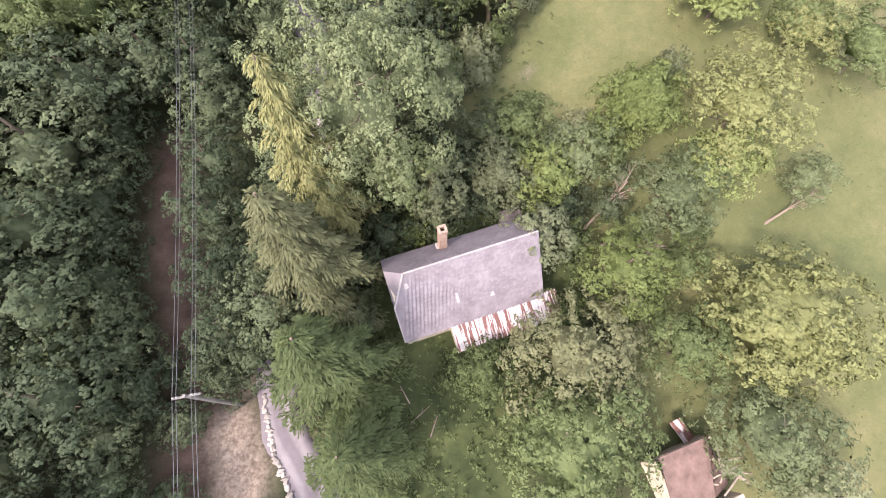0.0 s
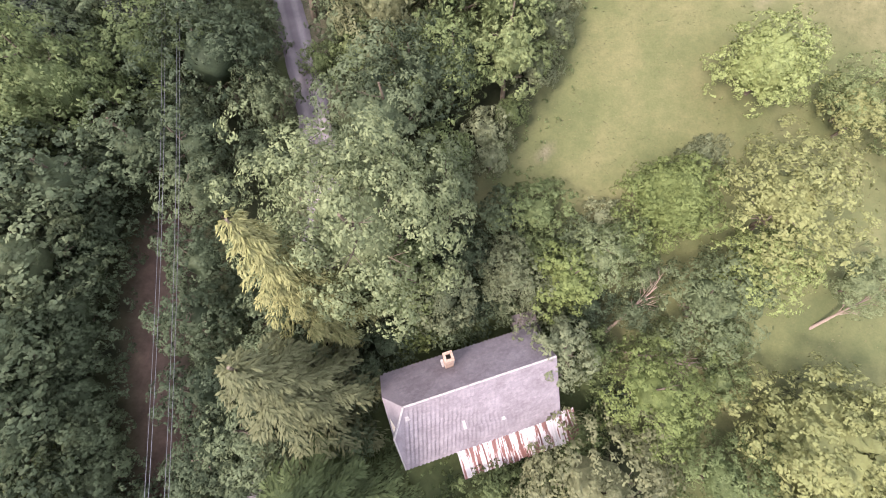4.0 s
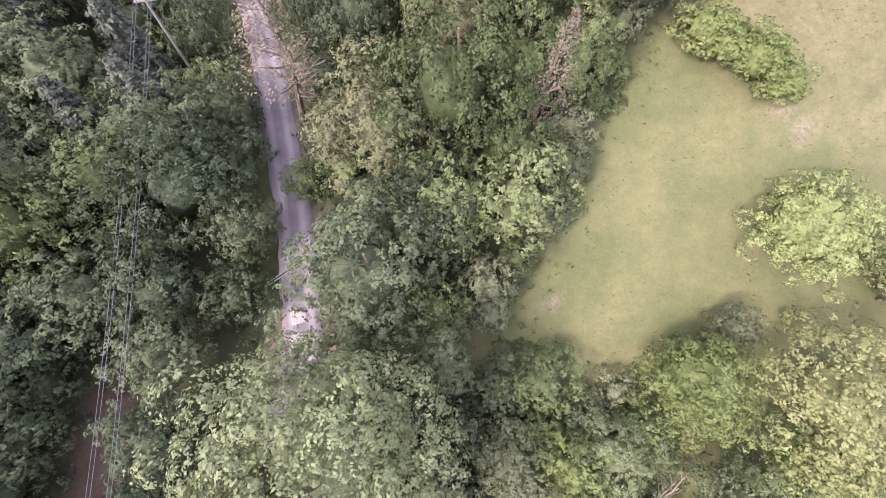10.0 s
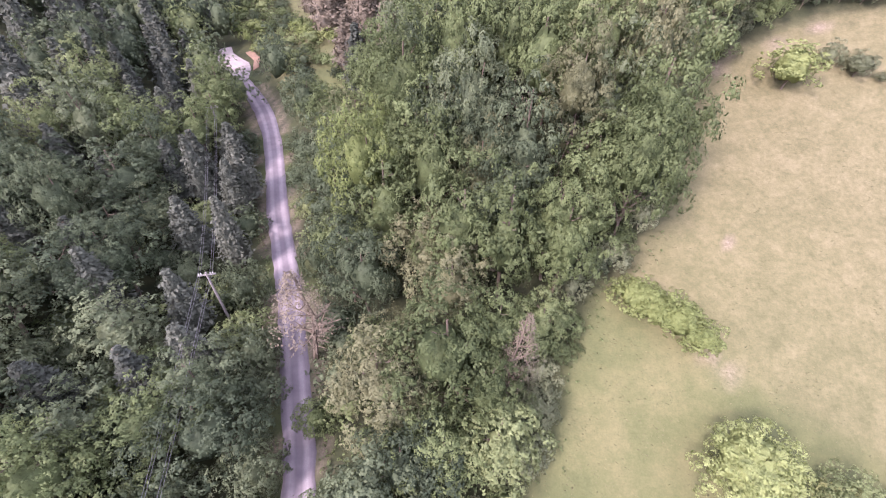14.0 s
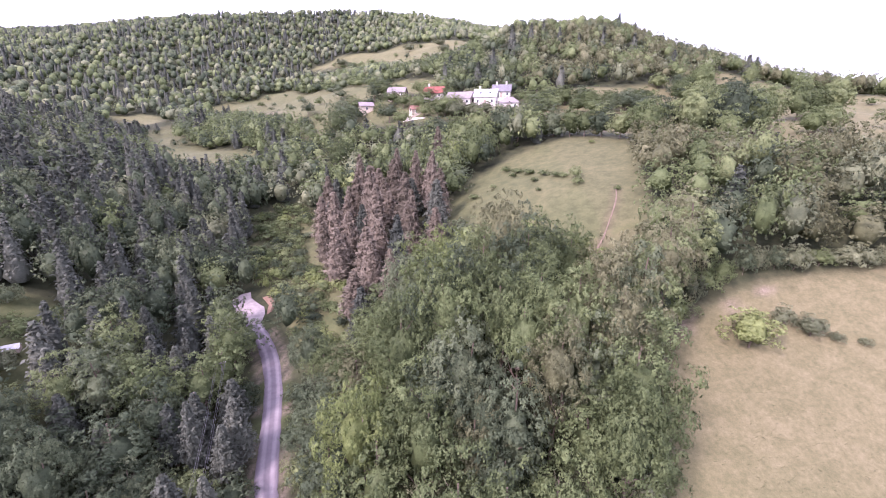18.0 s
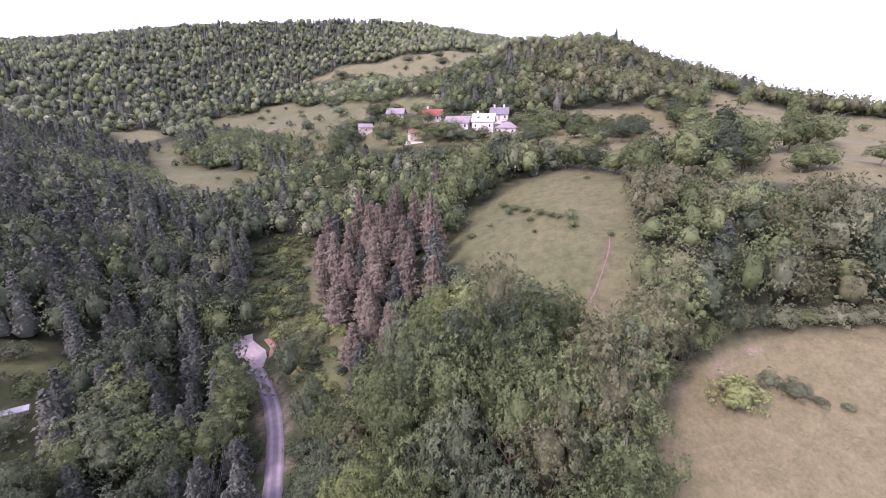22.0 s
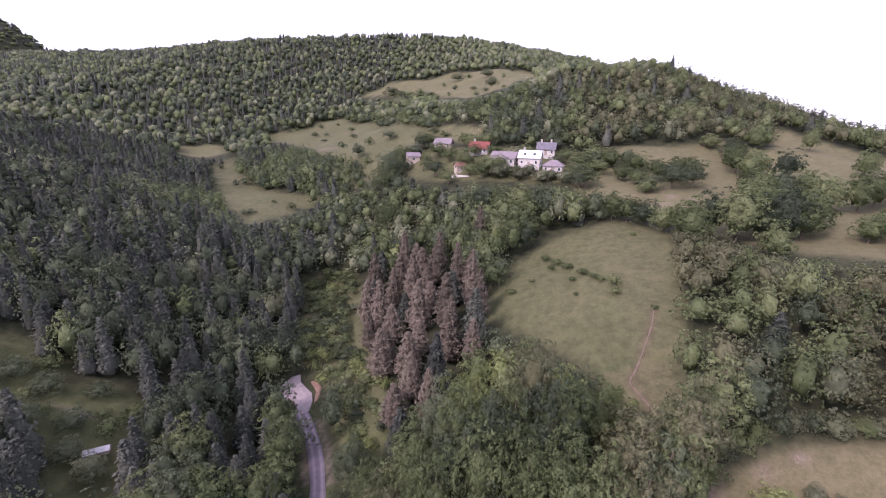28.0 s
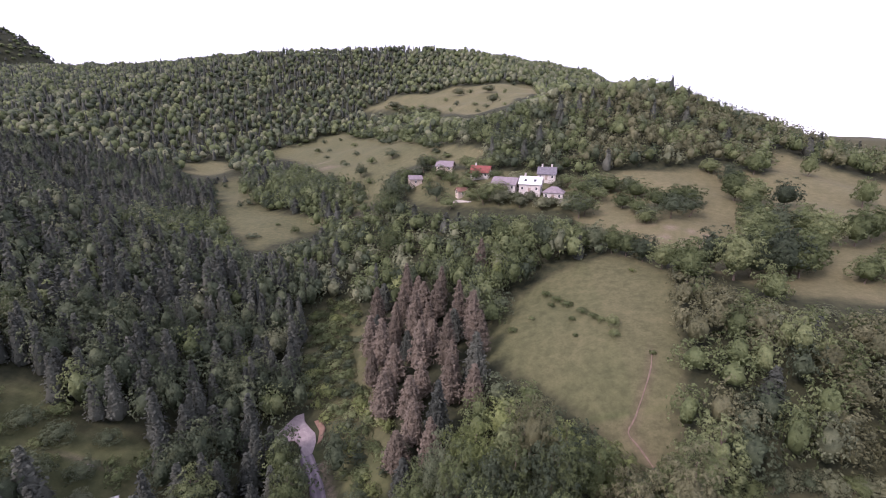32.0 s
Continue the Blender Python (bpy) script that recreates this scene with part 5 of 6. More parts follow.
part("roof", slab(bmesh.new(), [(-2.9, -1.7, 2.1), (0.3, -1.5, 1.9), (1.4, 2.1, 3.0), (-2.4, 2.2, 3.2)], 0.1), RUST_ROOF, barn, "brown felt roof panel")
part("fallen_roof", slab(bmesh.new(), [(0.4, -1.6, 1.5), (2.3, -1.5, 0.6), (2.6, 1.8, 0.8), (1.5, 2.0, 2.6)], 0.1), RUST_ROOF, barn, "fallen roof panel")
for i in range(16):
    bm = bmesh.new()
    x, y = rngh.uniform(0.2, 2.6), rngh.uniform(-1.6, 2.0)
    q = pose(x, y, 2.0 + rngh.uniform(-0.3, 0.5), rngh.uniform(-30, 30), rngh.uniform(-30, 30), rngh.uniform(0, 180))
    box(bm, -rngh.uniform(0.6, 1.3), rngh.uniform(0.6, 1.3), -0.06, 0.06, -0.03, 0.03, 0.008, q)
    part("plank", bm, OLD_WOOD, barn)
sheet = thing("tin_scrap", pose(16.4, 0.4, height(16.4, 0.4) + 0.9, 18, -14, 35), "bent pale tin sheet leaning by the barn", "scrap sheet")
part("sheet", slab(bmesh.new(), [(-0.4, -0.9, 0), (0.4, -0.8, 0.05), (0.5, 0.9, 0.12), (-0.3, 1.0, 0)], 0.03), TIN, sheet)

# ---- poles and cables ----
POLE_WOOD = plain("grey_pole", (0.13, 0.118, 0.115), (0.22, 0.205, 0.195), 2, 0.85)
PORCELAIN = plain("porcelain", (0.28, 0.27, 0.26), (0.36, 0.35, 0.34), 5, 0.3)
CABLE = plain("aluminium_cable", (0.13, 0.13, 0.145), (0.2, 0.2, 0.215), 5, 0.45, 0.6)
POLES = [(-6.5, -42, 8.2), (-14.3, 2.7, 7.2), (-21.6, 46, 8.0), (-31.6, 73.1, 7.5)]
OFFS = (-0.62, -0.42, 0.36, 0.56)
tops = []
for i, (x, y, tall) in enumerate(POLES):
    z = height(x, y)
    nxt, prv = POLES[min(i + 1, 3)], POLES[max(i - 1, 0)]
    turn = math.degrees(math.atan2(nxt[1] - prv[1], nxt[0] - prv[0])) - 90
    p = thing("utility_pole", pose(x, y, z, 0, 0, turn), "grey utility pole with crossarm and white insulators", "utility pole", "power line poles")
    bm = bmesh.new()
    tube(bm, (0, 0, -0.8), (0, 0, tall), 0.14, 0.09, 10)
    part("pole", bm, POLE_WOOD, p)
    bm = bmesh.new()
    box(bm, -0.75, 0.75, -0.06, 0.06, tall - 0.35, tall - 0.23, 0.01)
    part("crossarm", bm, POLE_WOOD, p)
    ends = []
    for o in OFFS:
        bm = bmesh.new()
        tube(bm, (o, 0, tall - 0.23), (o, 0, tall - 0.1), 0.05, 0.045, 8)
        tube(bm, (o, 0, tall - 0.1), (o, 0, tall - 0.02), 0.065, 0.03, 8)
        part("insulator", bm, PORCELAIN, p)
        ends.append(pose(x, y, z, 0, 0, turn) @ Vector((o, 0, tall - 0.04)))
    tops.append(ends)
for a, b2 in zip(tops, tops[1:]):
    for p, q in zip(a, b2):
        bm = bmesh.new()
        line_tube(bm, [p.lerp(q, k / 14) - Vector((0, 0, 3.2 * k / 14 * (1 - k / 14))) for k in range(15)], 0.014)
        tagged(part("power_cable", bm, CABLE, None), "thin grey power cable strung between poles", "cable", "power cables")

# ---- lane details ----
GREY_STONE = tinted("wall_stone", [(0.0, (0.20, 0.175, 0.165)), (0.5, (0.29, 0.26, 0.245)), (1.0, (0.40, 0.365, 0.35))])
wall = thing("stone_edging", pose(-12.2, 0, height(-12.2, 0)), "loose row of pale stones edging the lane", "stone wall")
edge = [(-12.95, 3.3), (-12.65, 1.9), (-12.2, 0.4), (-11.75, -0.8), (-11.0, -2.2), (-10.4, -3.6), (-9.9, -5.5)]
rocks = []
for v in range(5):
    bm = bmesh.new()
    bmesh.ops.create_icosphere(bm, subdivisions=1, radius=0.2)
    rr = random.Random(v)
    for q in bm.verts:
        q.co *= rr.uniform(0.75, 1.2)
        q.co.z *= 0.75
    me = bpy.data.meshes.new("stone")
    bm.to_mesh(me)
    bm.free()
    me.materials.append(GREY_STONE)
    rocks.append(me)
rr = random.Random(9)
for k in range(44):
    u = k / 44 * (len(edge) - 1)
    i = int(u)
    x = edge[i][0] + (edge[i + 1][0] - edge[i][0]) * (u - i) + rr.uniform(-0.12, 0.12)
    y = edge[i][1] + (edge[i + 1][1] - edge[i][1]) * (u - i) + rr.uniform(-0.1, 0.1)
    s = part("stone", rocks[k % 5], None, wall)
    s.matrix_local = pose(x + 12.2, y, height(x, y) - height(-12.2, 0) + 0.12, rr.uniform(0, 60), 0, rr.uniform(0, 360)) @ Matrix.Diagonal((rr.uniform(0.8, 1.7), rr.uniform(0.8, 1.3), 1.0, 1))
drain = thing("drain_channel", pose(-11.7, 30.1, 0), "narrow timber drain channel laid across the lane", "drain")
za, zb = height(-13.0, 29.0) + 0.2, height(-10.3, 31.1) + 0.2
for o, nm in ((-0.09, "rail"), (0.09, "rail")):
    bm = bmesh.new()
    tube(bm, (-1.3 - o * 0.6, -1.1 + o, za), (1.3 - o * 0.6, 1.0 + o, zb), 0.05, 0.05, 6)
    part(nm, bm, RIDGE_CAP, drain)
bm = bmesh.new()
tube(bm, (-1.3, -1.1, za - 0.03), (1.3, 1.0, zb - 0.03), 0.06, 0.06, 4)
part("gutter", bm, DARK, drain)
PALE_TAR = plain("pale_repair", (0.20, 0.175, 0.18), (0.29, 0.26, 0.262), 2, 0.9)


def patch(name, pts, mat, lift, label, category, kind="structure"):
    """A thin sheet with an uneven rim that follows the ground."""
    bm = bmesh.new()
    cxy = (sum(p[0] for p in pts) / len(pts), sum(p[1] for p in pts) / len(pts))
    rings = [[bm.verts.new((cxy[0] + (p[0] - cxy[0]) * k, cxy[1] + (p[1] - cxy[1]) * k, height(cxy[0] + (p[0] - cxy[0]) * k, cxy[1] + (p[1] - cxy[1]) * k) + lift * (1 if k < 1 else 0.3))) for p in pts] for k in (1.0, 0.93, 0.6, 0.3)]
    mid = bm.verts.new((*cxy, height(*cxy) + lift))
    k = len(pts)
    for a, b3 in zip(rings, rings[1:]):
        for i in range(k):
            bm.faces.new((a[i], a[(i + 1) % k], b3[(i + 1) % k], b3[i]))
    for i in range(k):
        bm.faces.new((rings[-1][i], rings[-1][(i + 1) % k], mid))
    for f in bm.faces:
        f.smooth = True
    return single(name, bm, mat, label, category, kind)


patch("road_patch", [(-11.2, 27.3), (-10.0, 27.6), (-9.8, 26.5), (-10.9, 26.2)], PALE_TAR, 0.225, "pale tar repair patch on the lane", "road")
patch("road_patch", [(-10.8, 25.7), (-9.7, 25.9), (-9.6, 24.4), (-10.6, 24.2)], PALE_TAR, 0.225, "pale tar repair patch on the lane", "road")
PALE_GRAVEL = plain("pale_gravel", (0.17, 0.145, 0.15), (0.27, 0.235, 0.235), 1.2, 0.95, fine=12)
patch("turning_place", [(-44.2, 90.6), (-44.4, 93), (-43.6, 95.4), (-43.0, 98), (-42.0, 100.6), (-40.6, 101.6), (-39.6, 99.6), (-37.8, 98.2), (-36.0, 97.0), (-35.0, 95), (-34.7, 92.6), (-35.4, 91), (-36.6, 91.4), (-37.8, 93.4), (-39.6, 94.6), (-41.2, 93.8), (-42.4, 91.6)], PALE_GRAVEL, 0.2, "pale gravel turning place at the lane's end", "turning place")
EARTH = plain("orange_earth", (0.12, 0.078, 0.056), (0.19, 0.125, 0.092), 1.5, 0.95)
patch("earth_cut", [(-35.2, 97.4), (-37.5, 99.9), (-36.2, 100.6), (-34.2, 98.4), (-33.8, 95.5), (-34.5, 94.5)], EARTH, 0.3, "bare orange earth cut beside the turning place", "earth bank")

TRODDEN = plain("trodden_earth", (0.075, 0.058, 0.042), (0.15, 0.112, 0.085), 1.5, 0.95)
single("footpath", ribbon("footpath", FOOTPATH[:-1], 0.28, TRODDEN, 0.03, 0.8, 0.6, 4), None, "narrow trodden earth footpath over the spur meadow", "footpath", "structure")

# ---- bare branches and fallen wood ----
def snag(x, y, tall, lean, turn, seed, label):
    t = thing("dead_tree", pose(x, y, height(x, y), lean, 0, turn), label, "dead tree", "dead trees")
    r = random.Random(seed)
    bm = bmesh.new()
    tube(bm, (0, 0, -0.5), (0.1, 0, tall), 0.13, 0.035, 7)
    part("trunk", bm, DEADWOOD, t)
    for k in range(9):
        z = tall * r.uniform(0.35, 0.95)
        th = (k % 3 - 1) * 1.0 + r.uniform(-0.4, 0.4) + (math.pi if k % 2 else 0)
        q = Vector((math.cos(th) * tall * 0.14, math.sin(th) * tall * 0.14, z + tall * r.uniform(0.3, 0.55)))
        bm = bmesh.new()
        tube(bm, (0.05, 0, z), q * 0.999, 0.035, 0.01, 5)
        for s in (-0.5, 0.5):
            mid = Vector((0.05, 0, z)).lerp(q, 0.55)
            tube(bm, mid, mid + Vector((math.cos(th + s), math.sin(th + s), 0.7)) * tall * 0.14, 0.025, 0.008, 4)
        part("branch", bm, DEADWOOD, t)


snag(10.9, 15.2, 4.6, 46, 129, 3, "leaning bare dead tree with pale branches")
snag(25.4, 15.4, 3.6, 60, 117, 4, "leaning pale dead trunk with bare limbs")
snag(10.9, 13.9, 4.4, 58, 69, 6, "fallen bare branch behind the house")
for x, y, turn in ((-2.2, 1.9, 40), (-3.4, 3.4, 120), (-1.2, 1.2, 70)):
    lg = thing("fallen_branch", pose(x, y, height(x, y) + 0.06, 0, 90, turn), "fallen grey branch lying in the grass", "branch", "fallen branches")
    bm = bmesh.new()
    tube(bm, (0, 0, -0.9), (0, 0, 0.9), 0.06, 0.03, 6)
    tube(bm, (0, 0, 0.1), (0.05, 0.4, 0.7), 0.03, 0.01, 5)
    part("stem", bm, DEADWOOD, lg)

# ---- village on the hill ----
ROOFS = {
    "tarp": plain("grey_tarpaulin", (0.26, 0.26, 0.265), (0.42, 0.42, 0.43), 1.2, 0.6),
    "white": plain("white_tin_roof", (0.42, 0.42, 0.44), (0.54, 0.54, 0.56), 2, 0.45),
    "grey": plain("grey_mauve_roof", (0.13, 0.11, 0.12), (0.20, 0.175, 0.185), 1.0, 0.85),
    "slate": plain("slate_roof", (0.085, 0.08, 0.095), (0.14, 0.135, 0.15), 1.0, 0.8),
    "red": plain("red_tile_roof", (0.12, 0.036, 0.03), (0.185, 0.058, 0.048), 1.2, 0.85),
    "brown": plain("brown_tile_roof", (0.11, 0.06, 0.045), (0.19, 0.105, 0.08), 1.2, 0.85),
}
GLASS_DARK = plain("dark_window", (0.03, 0.035, 0.045), (0.07, 0.075, 0.085), 2, 0.2)
FRAME = plain("painted_frame", (0.6, 0.57, 0.53), (0.75, 0.72, 0.68), 3, 0.6)


def cottage(x, y, turn, ln, dp, eave, ridge, roof, label, hip=0.0, wall=WHITE_WALL, chimneys=1, windows=3, dormers=0):
    z = sum(height(x + a, y + b) for a in (-ln / 2, ln / 2) for b in (-dp / 2, dp / 2)) / 4
    h = thing("cottage", pose(x, y, z, 0, 0, turn), label, "house", "village houses")
    a, d, o = ln / 2, dp / 2, 0.45
    for nm, y0, y1 in (("front_wall", -d, -d + 0.3), ("rear_wall", d - 0.3, d)):
        bm = bmesh.new()
        box(bm, -a, a, y0, y1, -2.5, eave + 1.2)
        w = part(nm, bm, wall, h)
        s = -1 if y0 < 0 else 1
        for i in range(windows):
            wx = -a + ln * (i + 0.5) / windows
            door = s < 0 and windows > 2 and i == windows // 2
            bm = bmesh.new()
            box(bm, wx - 0.5, wx + 0.5, s * d - 0.05, s * d + 0.05, 0.2 if door else 1.2 + (eave - 2.2) * 0.4, 2.3 if door else 2.5 + (eave - 2.2) * 0.4, 0.01)
            p = part("door" if door else "window", bm, OLD_WOOD if door else FRAME, w)
            if not door:
                bm = bmesh.new()
                box(bm, wx - 0.4, wx + 0.4, s * (d + 0.03) - 0.04, s * (d + 0.03) + 0.04, 1.3 + (eave - 2.2) * 0.4, 2.4 + (eave - 2.2) * 0.4)
                part("pane", bm, GLASS_DARK, p)
    for s in (-1, 1):
        bm = bmesh.new()
        x0, x1 = (s * a - 0.3, s * a) if s > 0 else (-a, -a + 0.3)
        top = ridge + 1.0 if not hip else eave + 1.2
        prof = [(-d + 0.31, -2.5), (d - 0.31, -2.5), (d - 0.31, eave + 1.25), (0, max(top, eave + 1.26)), (-d + 0.31, eave + 1.25)]
        v0, v1 = [bm.verts.new((x0, p, q)) for p, q in prof], [bm.verts.new((x1, p, q)) for p, q in prof]
        bm.faces.new(v0)
        bm.faces.new(v1[::-1])
        for i in range(5):
            bm.faces.new((v0[i], v0[(i + 1) % 5], v1[(i + 1) % 5], v1[i]))
        g = part("gable_wall", bm, wall, h)
        bm = bmesh.new()
        box(bm, s * a - 0.05, s * a + 0.05, -0.5, 0.5, 1.4, 2.6)
        part("window", bm, GLASS_DARK, g)
    e, r = eave + 1.05, ridge + 1.2
    part("roof_slope", slab(bmesh.new(), [(-a - o, -d - o, e), (a + o, -d - o, e), (a + o - hip, 0, r), (-a - o + hip, 0, r)], 0.14), ROOFS[roof], h)
    part("roof_slope", slab(bmesh.new(), [(a + o, d + o, e), (-a - o, d + o, e), (-a - o + hip, 0, r), (a + o - hip, 0, r)], 0.14), ROOFS[roof], h)
    if hip:
        part("roof_hip", slab(bmesh.new(), [(a + o, -d - o, e), (a + o, d + o, e), (a + o - hip, 0, r)], 0.12), ROOFS[roof], h)
        part("roof_hip", slab(bmesh.new(), [(-a - o, d + o, e), (-a - o, -d - o, e), (-a - o + hip, 0, r)], 0.12), ROOFS[roof], h)
    for i in range(chimneys):
        bm = bmesh.new()
        cx2 = -a * 0.6 + i * a * 1.1
        box(bm, cx2 - 0.35, cx2 + 0.35, -0.1, 0.6, eave + 1.5, r + 1.0, 0.03)
        box(bm, cx2 - 0.42, cx2 + 0.42, -0.17, 0.67, r + 1.0, r + 1.14, 0.02)
        part("chimney", bm, WHITE_WALL, h)
    for i in range(dormers):
        bm = bmesh.new()
        cx2 = -a * 0.45 + i * a * 0.9
        k = (r - e) / (d + o)
        slab(bm, [(cx2 - 0.5, -d * 0.72, e + (d * 0.28 + o) * k + 0.1), (cx2 + 0.5, -d * 0.72, e + (d * 0.28 + o) * k + 0.1), (cx2 + 0.5, -d * 0.45, e + (d * 0.55 + o) * k + 0.1), (cx2 - 0.5, -d * 0.45, e + (d * 0.55 + o) * k + 0.1)], 0.1)
        part("roof_window", bm, GLASS_DARK, h)
    return h


cottage(14.6, 197.5, -14, 8.4, 6.5, 2.6, 5.4, "white", "white-walled cottage with a bright white metal roof", dormers=2, chimneys=1)
cottage(23.2, 192, -14, 7.4, 6.6, 1.8, 3.8, "grey", "white cottage with a grey hipped roof", hip=3.0, chimneys=0)
cottage(4.6, 200.5, -20, 10, 7, 1.7, 4.2, "grey", "long cottage with a mauve-grey gable roof", chimneys=0, windows=4)
cottage(22.4, 212.5, -10, 7.4, 6.5, 1.6, 4.4, "slate", "cottage with a dark slate roof and two white chimneys", chimneys=2)
cottage(-6.4, 217.0, -12, 8.4, 6.8, 1.2, 4.0, "red", "cottage with a bright red tile roof", chimneys=1)
cottage(-24.5, 232, -8, 8.0, 6, 1.6, 4.0, "grey", "grey-roofed old cottage behind trees", chimneys=0, wall=PLASTER)
cottage(-38.6, 226, 20, 6.0, 5, 1.8, 3.4, "grey", "small grey-roofed outbuilding of the village", chimneys=0, wall=PLASTER, windows=1)
cottage(-14.0, 203, 25, 4.2, 3.4, 1.2, 2.6, "brown", "small shed with brown tile roof and pink walls", chimneys=0, wall=PLASTER, windows=1)
yard_wall = thing("garden_wall", pose(10, 193, height(10, 193), 0, 0, -18), "long pale retaining wall below the white cottage", "wall")
bm = bmesh.new()
box(bm, -6, 4, -0.2, 0.2, -1.5, 1.4, 0.04)
part("wall", bm, PLASTER, yard_wall)
bm = bmesh.new()
box(bm, -6.1, 4.1, -0.28, 0.28, 1.4, 1.5, 0.02)
part("coping", bm, RIDGE_CAP, yard_wall)
kerb_w = thing("garden_wall", pose(-14, 197.5, height(-14, 197.5), 0, 0, -22), "low pale curved terrace wall in the village", "wall")
for i in range(6):
    bm = bmesh.new()
    box(bm, -5 + i * 1.7, -3.32 + i * 1.7, -0.15 - 0.05 * i * i * 0.3, 0.2 - 0.05 * i * i * 0.3, -1.2, 0.9, 0.03)
    part("wall_section", bm, WHITE_WALL, kerb_w)
# pale-roofed trailer and stores in the western clearing
trailer = thing("covered_trailer", pose(-58.6, 70.2, height(-58.6, 70.2), 0, 0, 35) @ Matrix.Scale(0.85, 4), "long low trailer under a white tarpaulin in the clearing", "trailer")
bm = bmesh.new()
box(bm, -1.9, 1.9, -0.8, 0.8, 0.5, 1.3, 0.05)
part("body", bm, OLD_WOOD, trailer)
part("tarpaulin", slab(bmesh.new(), [(-2.0, -0.9, 1.35), (2.0, -0.9, 1.3), (2.0, 0, 1.86), (-2.0, 0, 1.95)], 0.05), ROOFS["tarp"], trailer)
part("tarpaulin", slab(bmesh.new(), [(2.0, 0.9, 1.3), (-2.0, 0.9, 1.38), (-2.0, 0.004, 1.95), (2.0, 0.004, 1.86)], 0.05), ROOFS["tarp"], trailer)
for sx in (-1.1, 1.1):
    for sy in (-0.75, 0.75):
        bm = bmesh.new()
        tube(bm, (sx, sy - 0.1, 0.35), (sx, sy + 0.1, 0.35), 0.35, 0.35, 12)
        part("wheel", bm, DARK, trailer)
for x, y in ((-65.4, 74.2), (-62.0, 69.0)):
    s = thing("boulder", pose(x, y, height(x, y)), "pale boulder lying in the clearing", "boulder", "boulders")
    bm = bmesh.new()
    bmesh.ops.create_icosphere(bm, subdivisions=2, radius=0.7)
    for q in bm.verts:
        q.co *= 1 + 0.25 * noise.noise(q.co * 2 + Vector((x, y, 0)))
        q.co.z *= 0.7
    part("stone", bm, GREY_STONE, s)

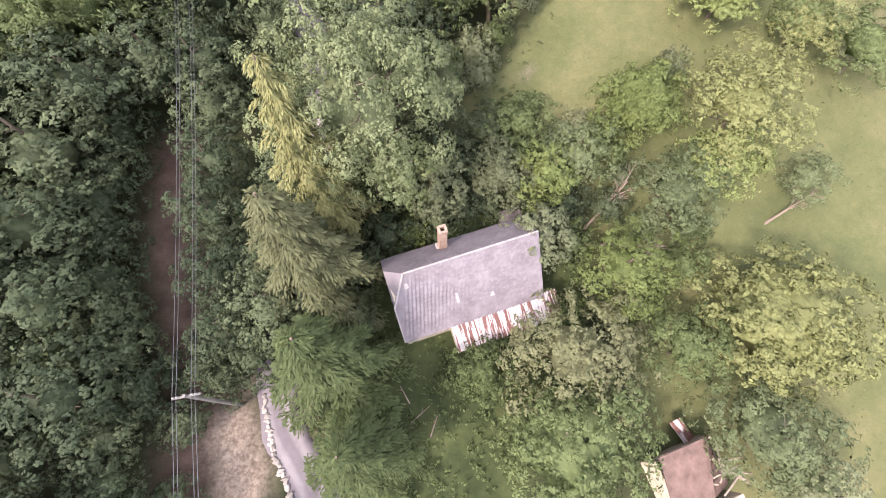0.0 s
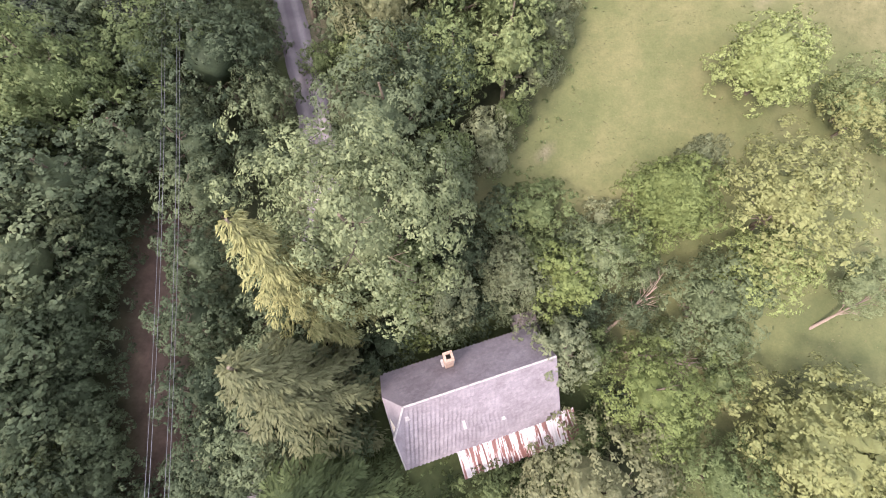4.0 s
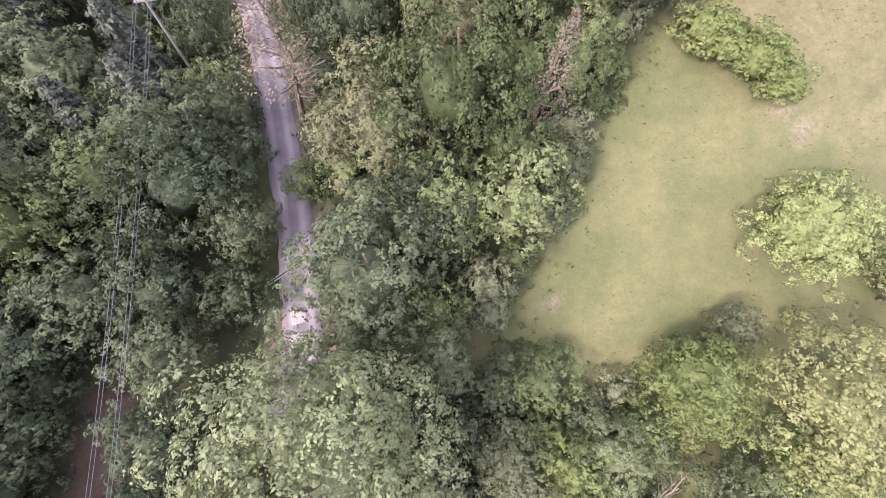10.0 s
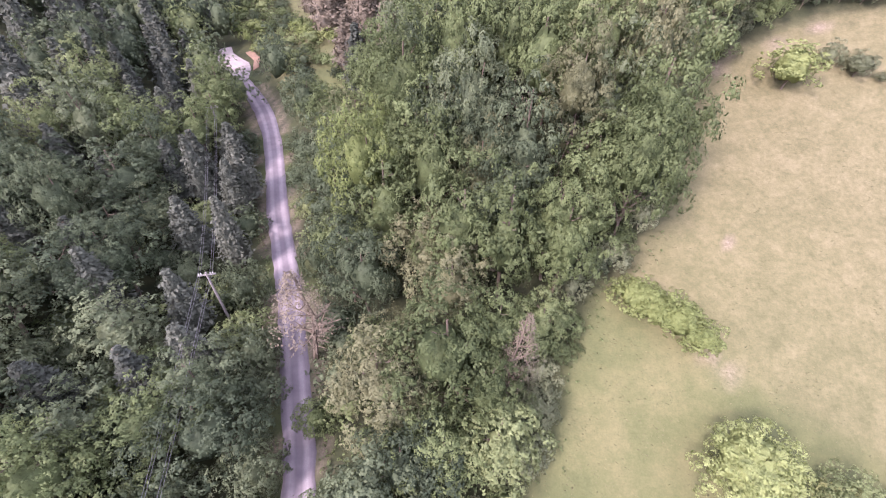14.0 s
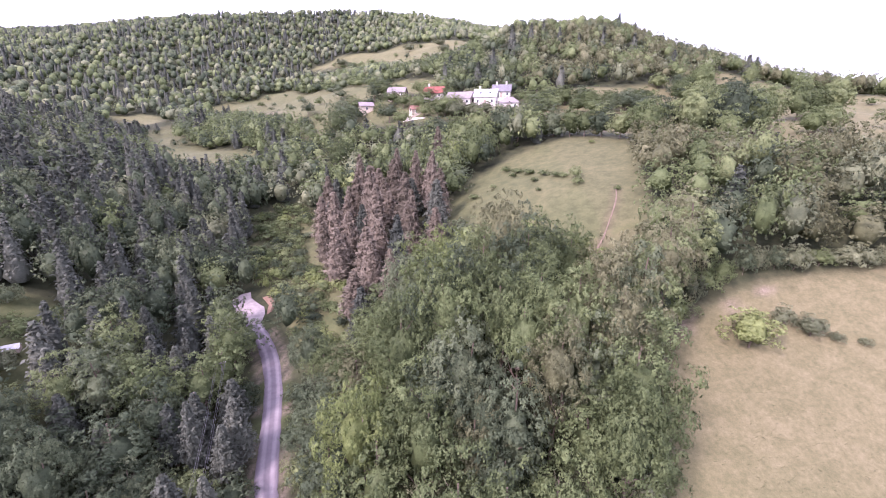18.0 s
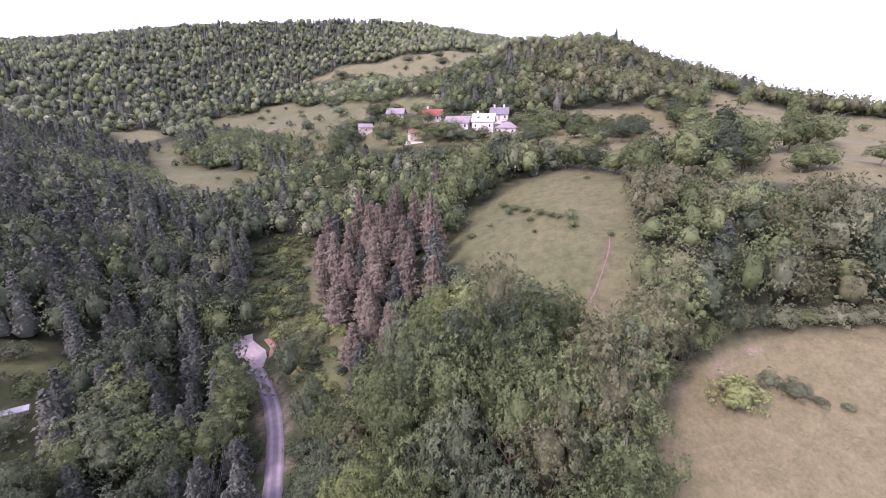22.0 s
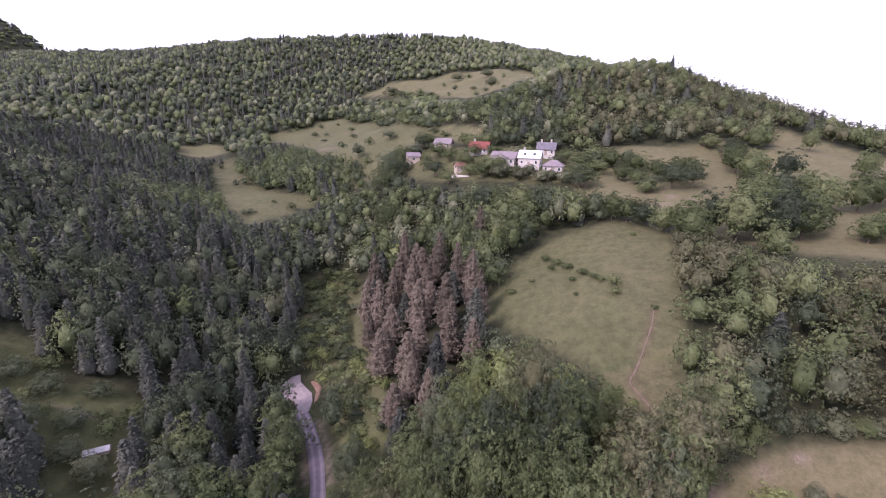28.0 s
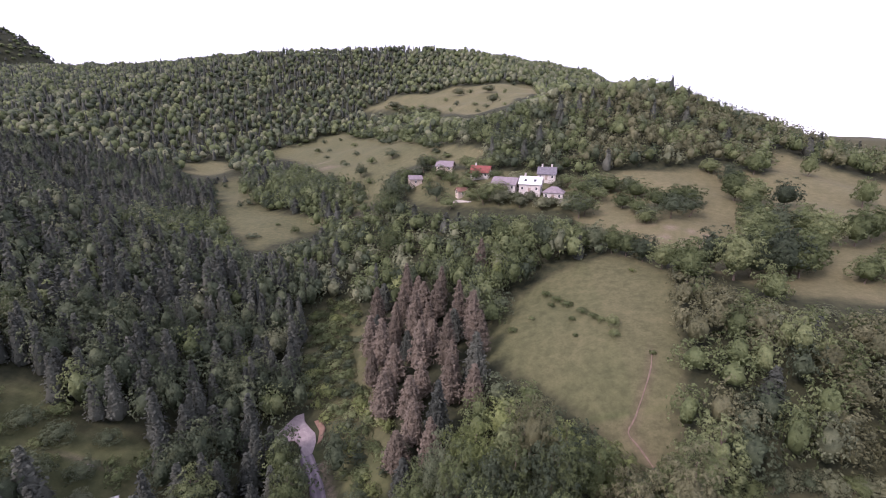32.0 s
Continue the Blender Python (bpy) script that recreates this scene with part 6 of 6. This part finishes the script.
# ---- single trees on the meadows ----
HILL = {
    ("bush", "green"): [(14.5, 127.8, 1.6, 2.6), (16.9, 124.8, 1.2, 3.0), (18.9, 121.6, 1.4, 3.2), (21.6, 117.4, 1.5, 2.6), (23.6, 114.9, 1.2, 2.4), (19.1, 115.2, 1.2, 1.8), (26.7, 110.5, 2.8, 2.8), (26.3, 107.3, 1.6, 2.4), (18.9, 109.4, 0.9, 1.2), (24.8, 113.2, 1.2, 2.2), (15.3, 122.5, 1.2, 1.8), (31.8, 100.8, 1.0, 1.4), (10.4, 118.4, 1.0, 1.6), (5.8, 115.4, 1.2, 2.4),
                        (-100, 205, 1.6, 2.4), (-150, 372, 4, 6), (-120, 378, 4, 6), (-60, 430, 4, 7), (-20, 400, 3, 6)],
    ("broad", "dark"): [(-46.6, 211, 13, 12), (-25, 203.5, 9, 9), (30, 174.5, 9, 10), (-36, 236, 9, 9), (-65, 287, 7, 9), (-77, 261, 9, 8), (58, 168, 8, 9), (66, 173, 8, 9), (51, 166, 6, 7)],
    ("broad", "green"): [(-4, 190.5, 7, 8), (-12, 204.5, 8, 8.5), (2, 194.5, 7.5, 8), (8.5, 188.5, 5, 6.5), (30.5, 189, 6, 7), (-20, 215, 7, 8), (-10, 225, 7, 9), (34.5, 196, 9, 12), (39, 190, 7, 9), (-1.5, 193, 8, 10), (-9, 212, 7, 8), (-26, 222, 8, 10), (-37, 169, 12, 11), (-32, 236, 9, 11), (-45, 232, 9, 11), (-44, 193, 13, 12), (32, 176, 8, 10), (0, 209, 6, 7), (-14, 231, 7, 9), (-3, 226, 8, 9), (13, 208, 6, 7), (30, 206, 6, 7), (-18, 192, 7, 8), (-10, 196, 6, 7)],
    ("full", "dark"): [(-4, 160, 10, 7.6), (15, 152, 10, 7.6), (30, 147, 9, 7.6), (40, 136, 7.5, 6.8), (62, 128, 11, 8.5), (78, 158, 9, 7.6), (52, 197, 7, 7.6), (38, 196, 8, 8.5), (55, 132, 11.7, 9), (68, 127, 13, 10), (94, 207, 9.1, 8), (98, 178, 10.4, 9), (82, 153, 10.4, 9), (63, 180, 6.5, 8)],
    ("full", "green"): [(89, 154, 10.4, 9), (89, 146, 10.4, 9), (98, 147, 11.7, 9), (105, 151, 10.4, 8), (112, 152, 10.4, 9), (46, 180, 6.5, 8), (46, 199, 7.8, 9), (58, 181, 7.8, 8), (54, 192, 7.8, 9), (125, 211, 9.1, 6), (125, 182, 10.4, 7.1), (59, 114, 9.1, 6), (84, 124, 6.5, 6), (89, 125, 6.5, 7.1), (3, 158, 10, 7.6), (9, 156, 10, 7.6), (20, 148.5, 10, 7.6), (25, 147.5, 9, 7.6), (34, 143.5, 8, 6.8), (37, 140.5, 7.5, 6.8), (43, 131, 8, 6.8), (46, 127, 9, 7.6), (73, 128, 11, 8.5), (84, 160, 9, 7.6), (92, 184, 9, 7.6), (91, 198, 9, 7.6), (49, 173, 6, 6.8), (66, 186, 7, 7.6), (41, 204, 8, 8.5), (46, 123, 11.7, 9), (57, 125, 13, 10), (67, 134, 11.7, 9), (77, 133, 13, 10), (72, 142, 11.7, 9), (87, 188, 10.4, 9), (88, 181, 10.4, 9), (82, 166, 10.4, 10), (74, 150, 10.4, 9), (106, 213, 10.4, 7.1), (90, 216, 6.5, 8), (70, 184, 7.8, 9), (49, 164, 5.2, 6)],
    ("tall", "green"): [(19, 186.5, 4, 3.6), (27, 186, 2.5, 3.0), (86, 126, 6, 5), (96, 134, 5, 5), (104, 126, 6, 6)],
    ("full", "grey"): [(10, 186, 5.5, 6), (18, 183.5, 5, 6), (26.5, 182, 5.5, 6.5), (2, 189, 6, 7), (-56.5, 67.0, 4.5, 4.5), (-61.0, 68.0, 4.0, 4.0), (14, 189.5, 4.6, 6), (4, 192, 5, 7), (22, 186, 4, 6), (9, 189, 4.4, 6), (-2, 199, 4.5, 6.5), (30, 186, 4, 6), (9, 206, 5, 7), (26, 204, 4, 6), (-12, 208, 5, 7), (-90, 430, 8, 12), (-40, 470, 8, 12), (-10, 450, 8, 13), (-5, 400, 7, 10), (-110, 480, 8, 13)],
    ("scrub", "green"): [(-75, 70, 2.5, 3.5), (-70, 72, 2, 3), (-80, 72, 3, 4), (-60, 74, 3, 4), (-76, 80, 3, 4), (-90, 68, 4, 5), (-86, 77, 3, 4), (-59, 78, 3, 4), (-67, 66, 4, 5), (-83, 66, 4, 5), (-74, 74, 1.6, 2.5), (-63, 76, 1.4, 2.4)],
    ("bush", "dark"): [(-72, 76, 4, 5), (-66, 79, 3, 4), (-78, 76, 4, 5), (-69, 68.5, 6, 6), (-84, 74, 5, 5), (-64.5, 72.5, 3.5, 4.5)],
    ("bush", "bright"): [(36, 131, 1.0, 1.6)],
}
for (kind, leaf), rows in HILL.items():
    for i, (x, y, tall, wide) in enumerate(rows):
        plant(kind, leaf, x, y, tall, wide, i % 3, "single trees on the meadows", "on open meadow")
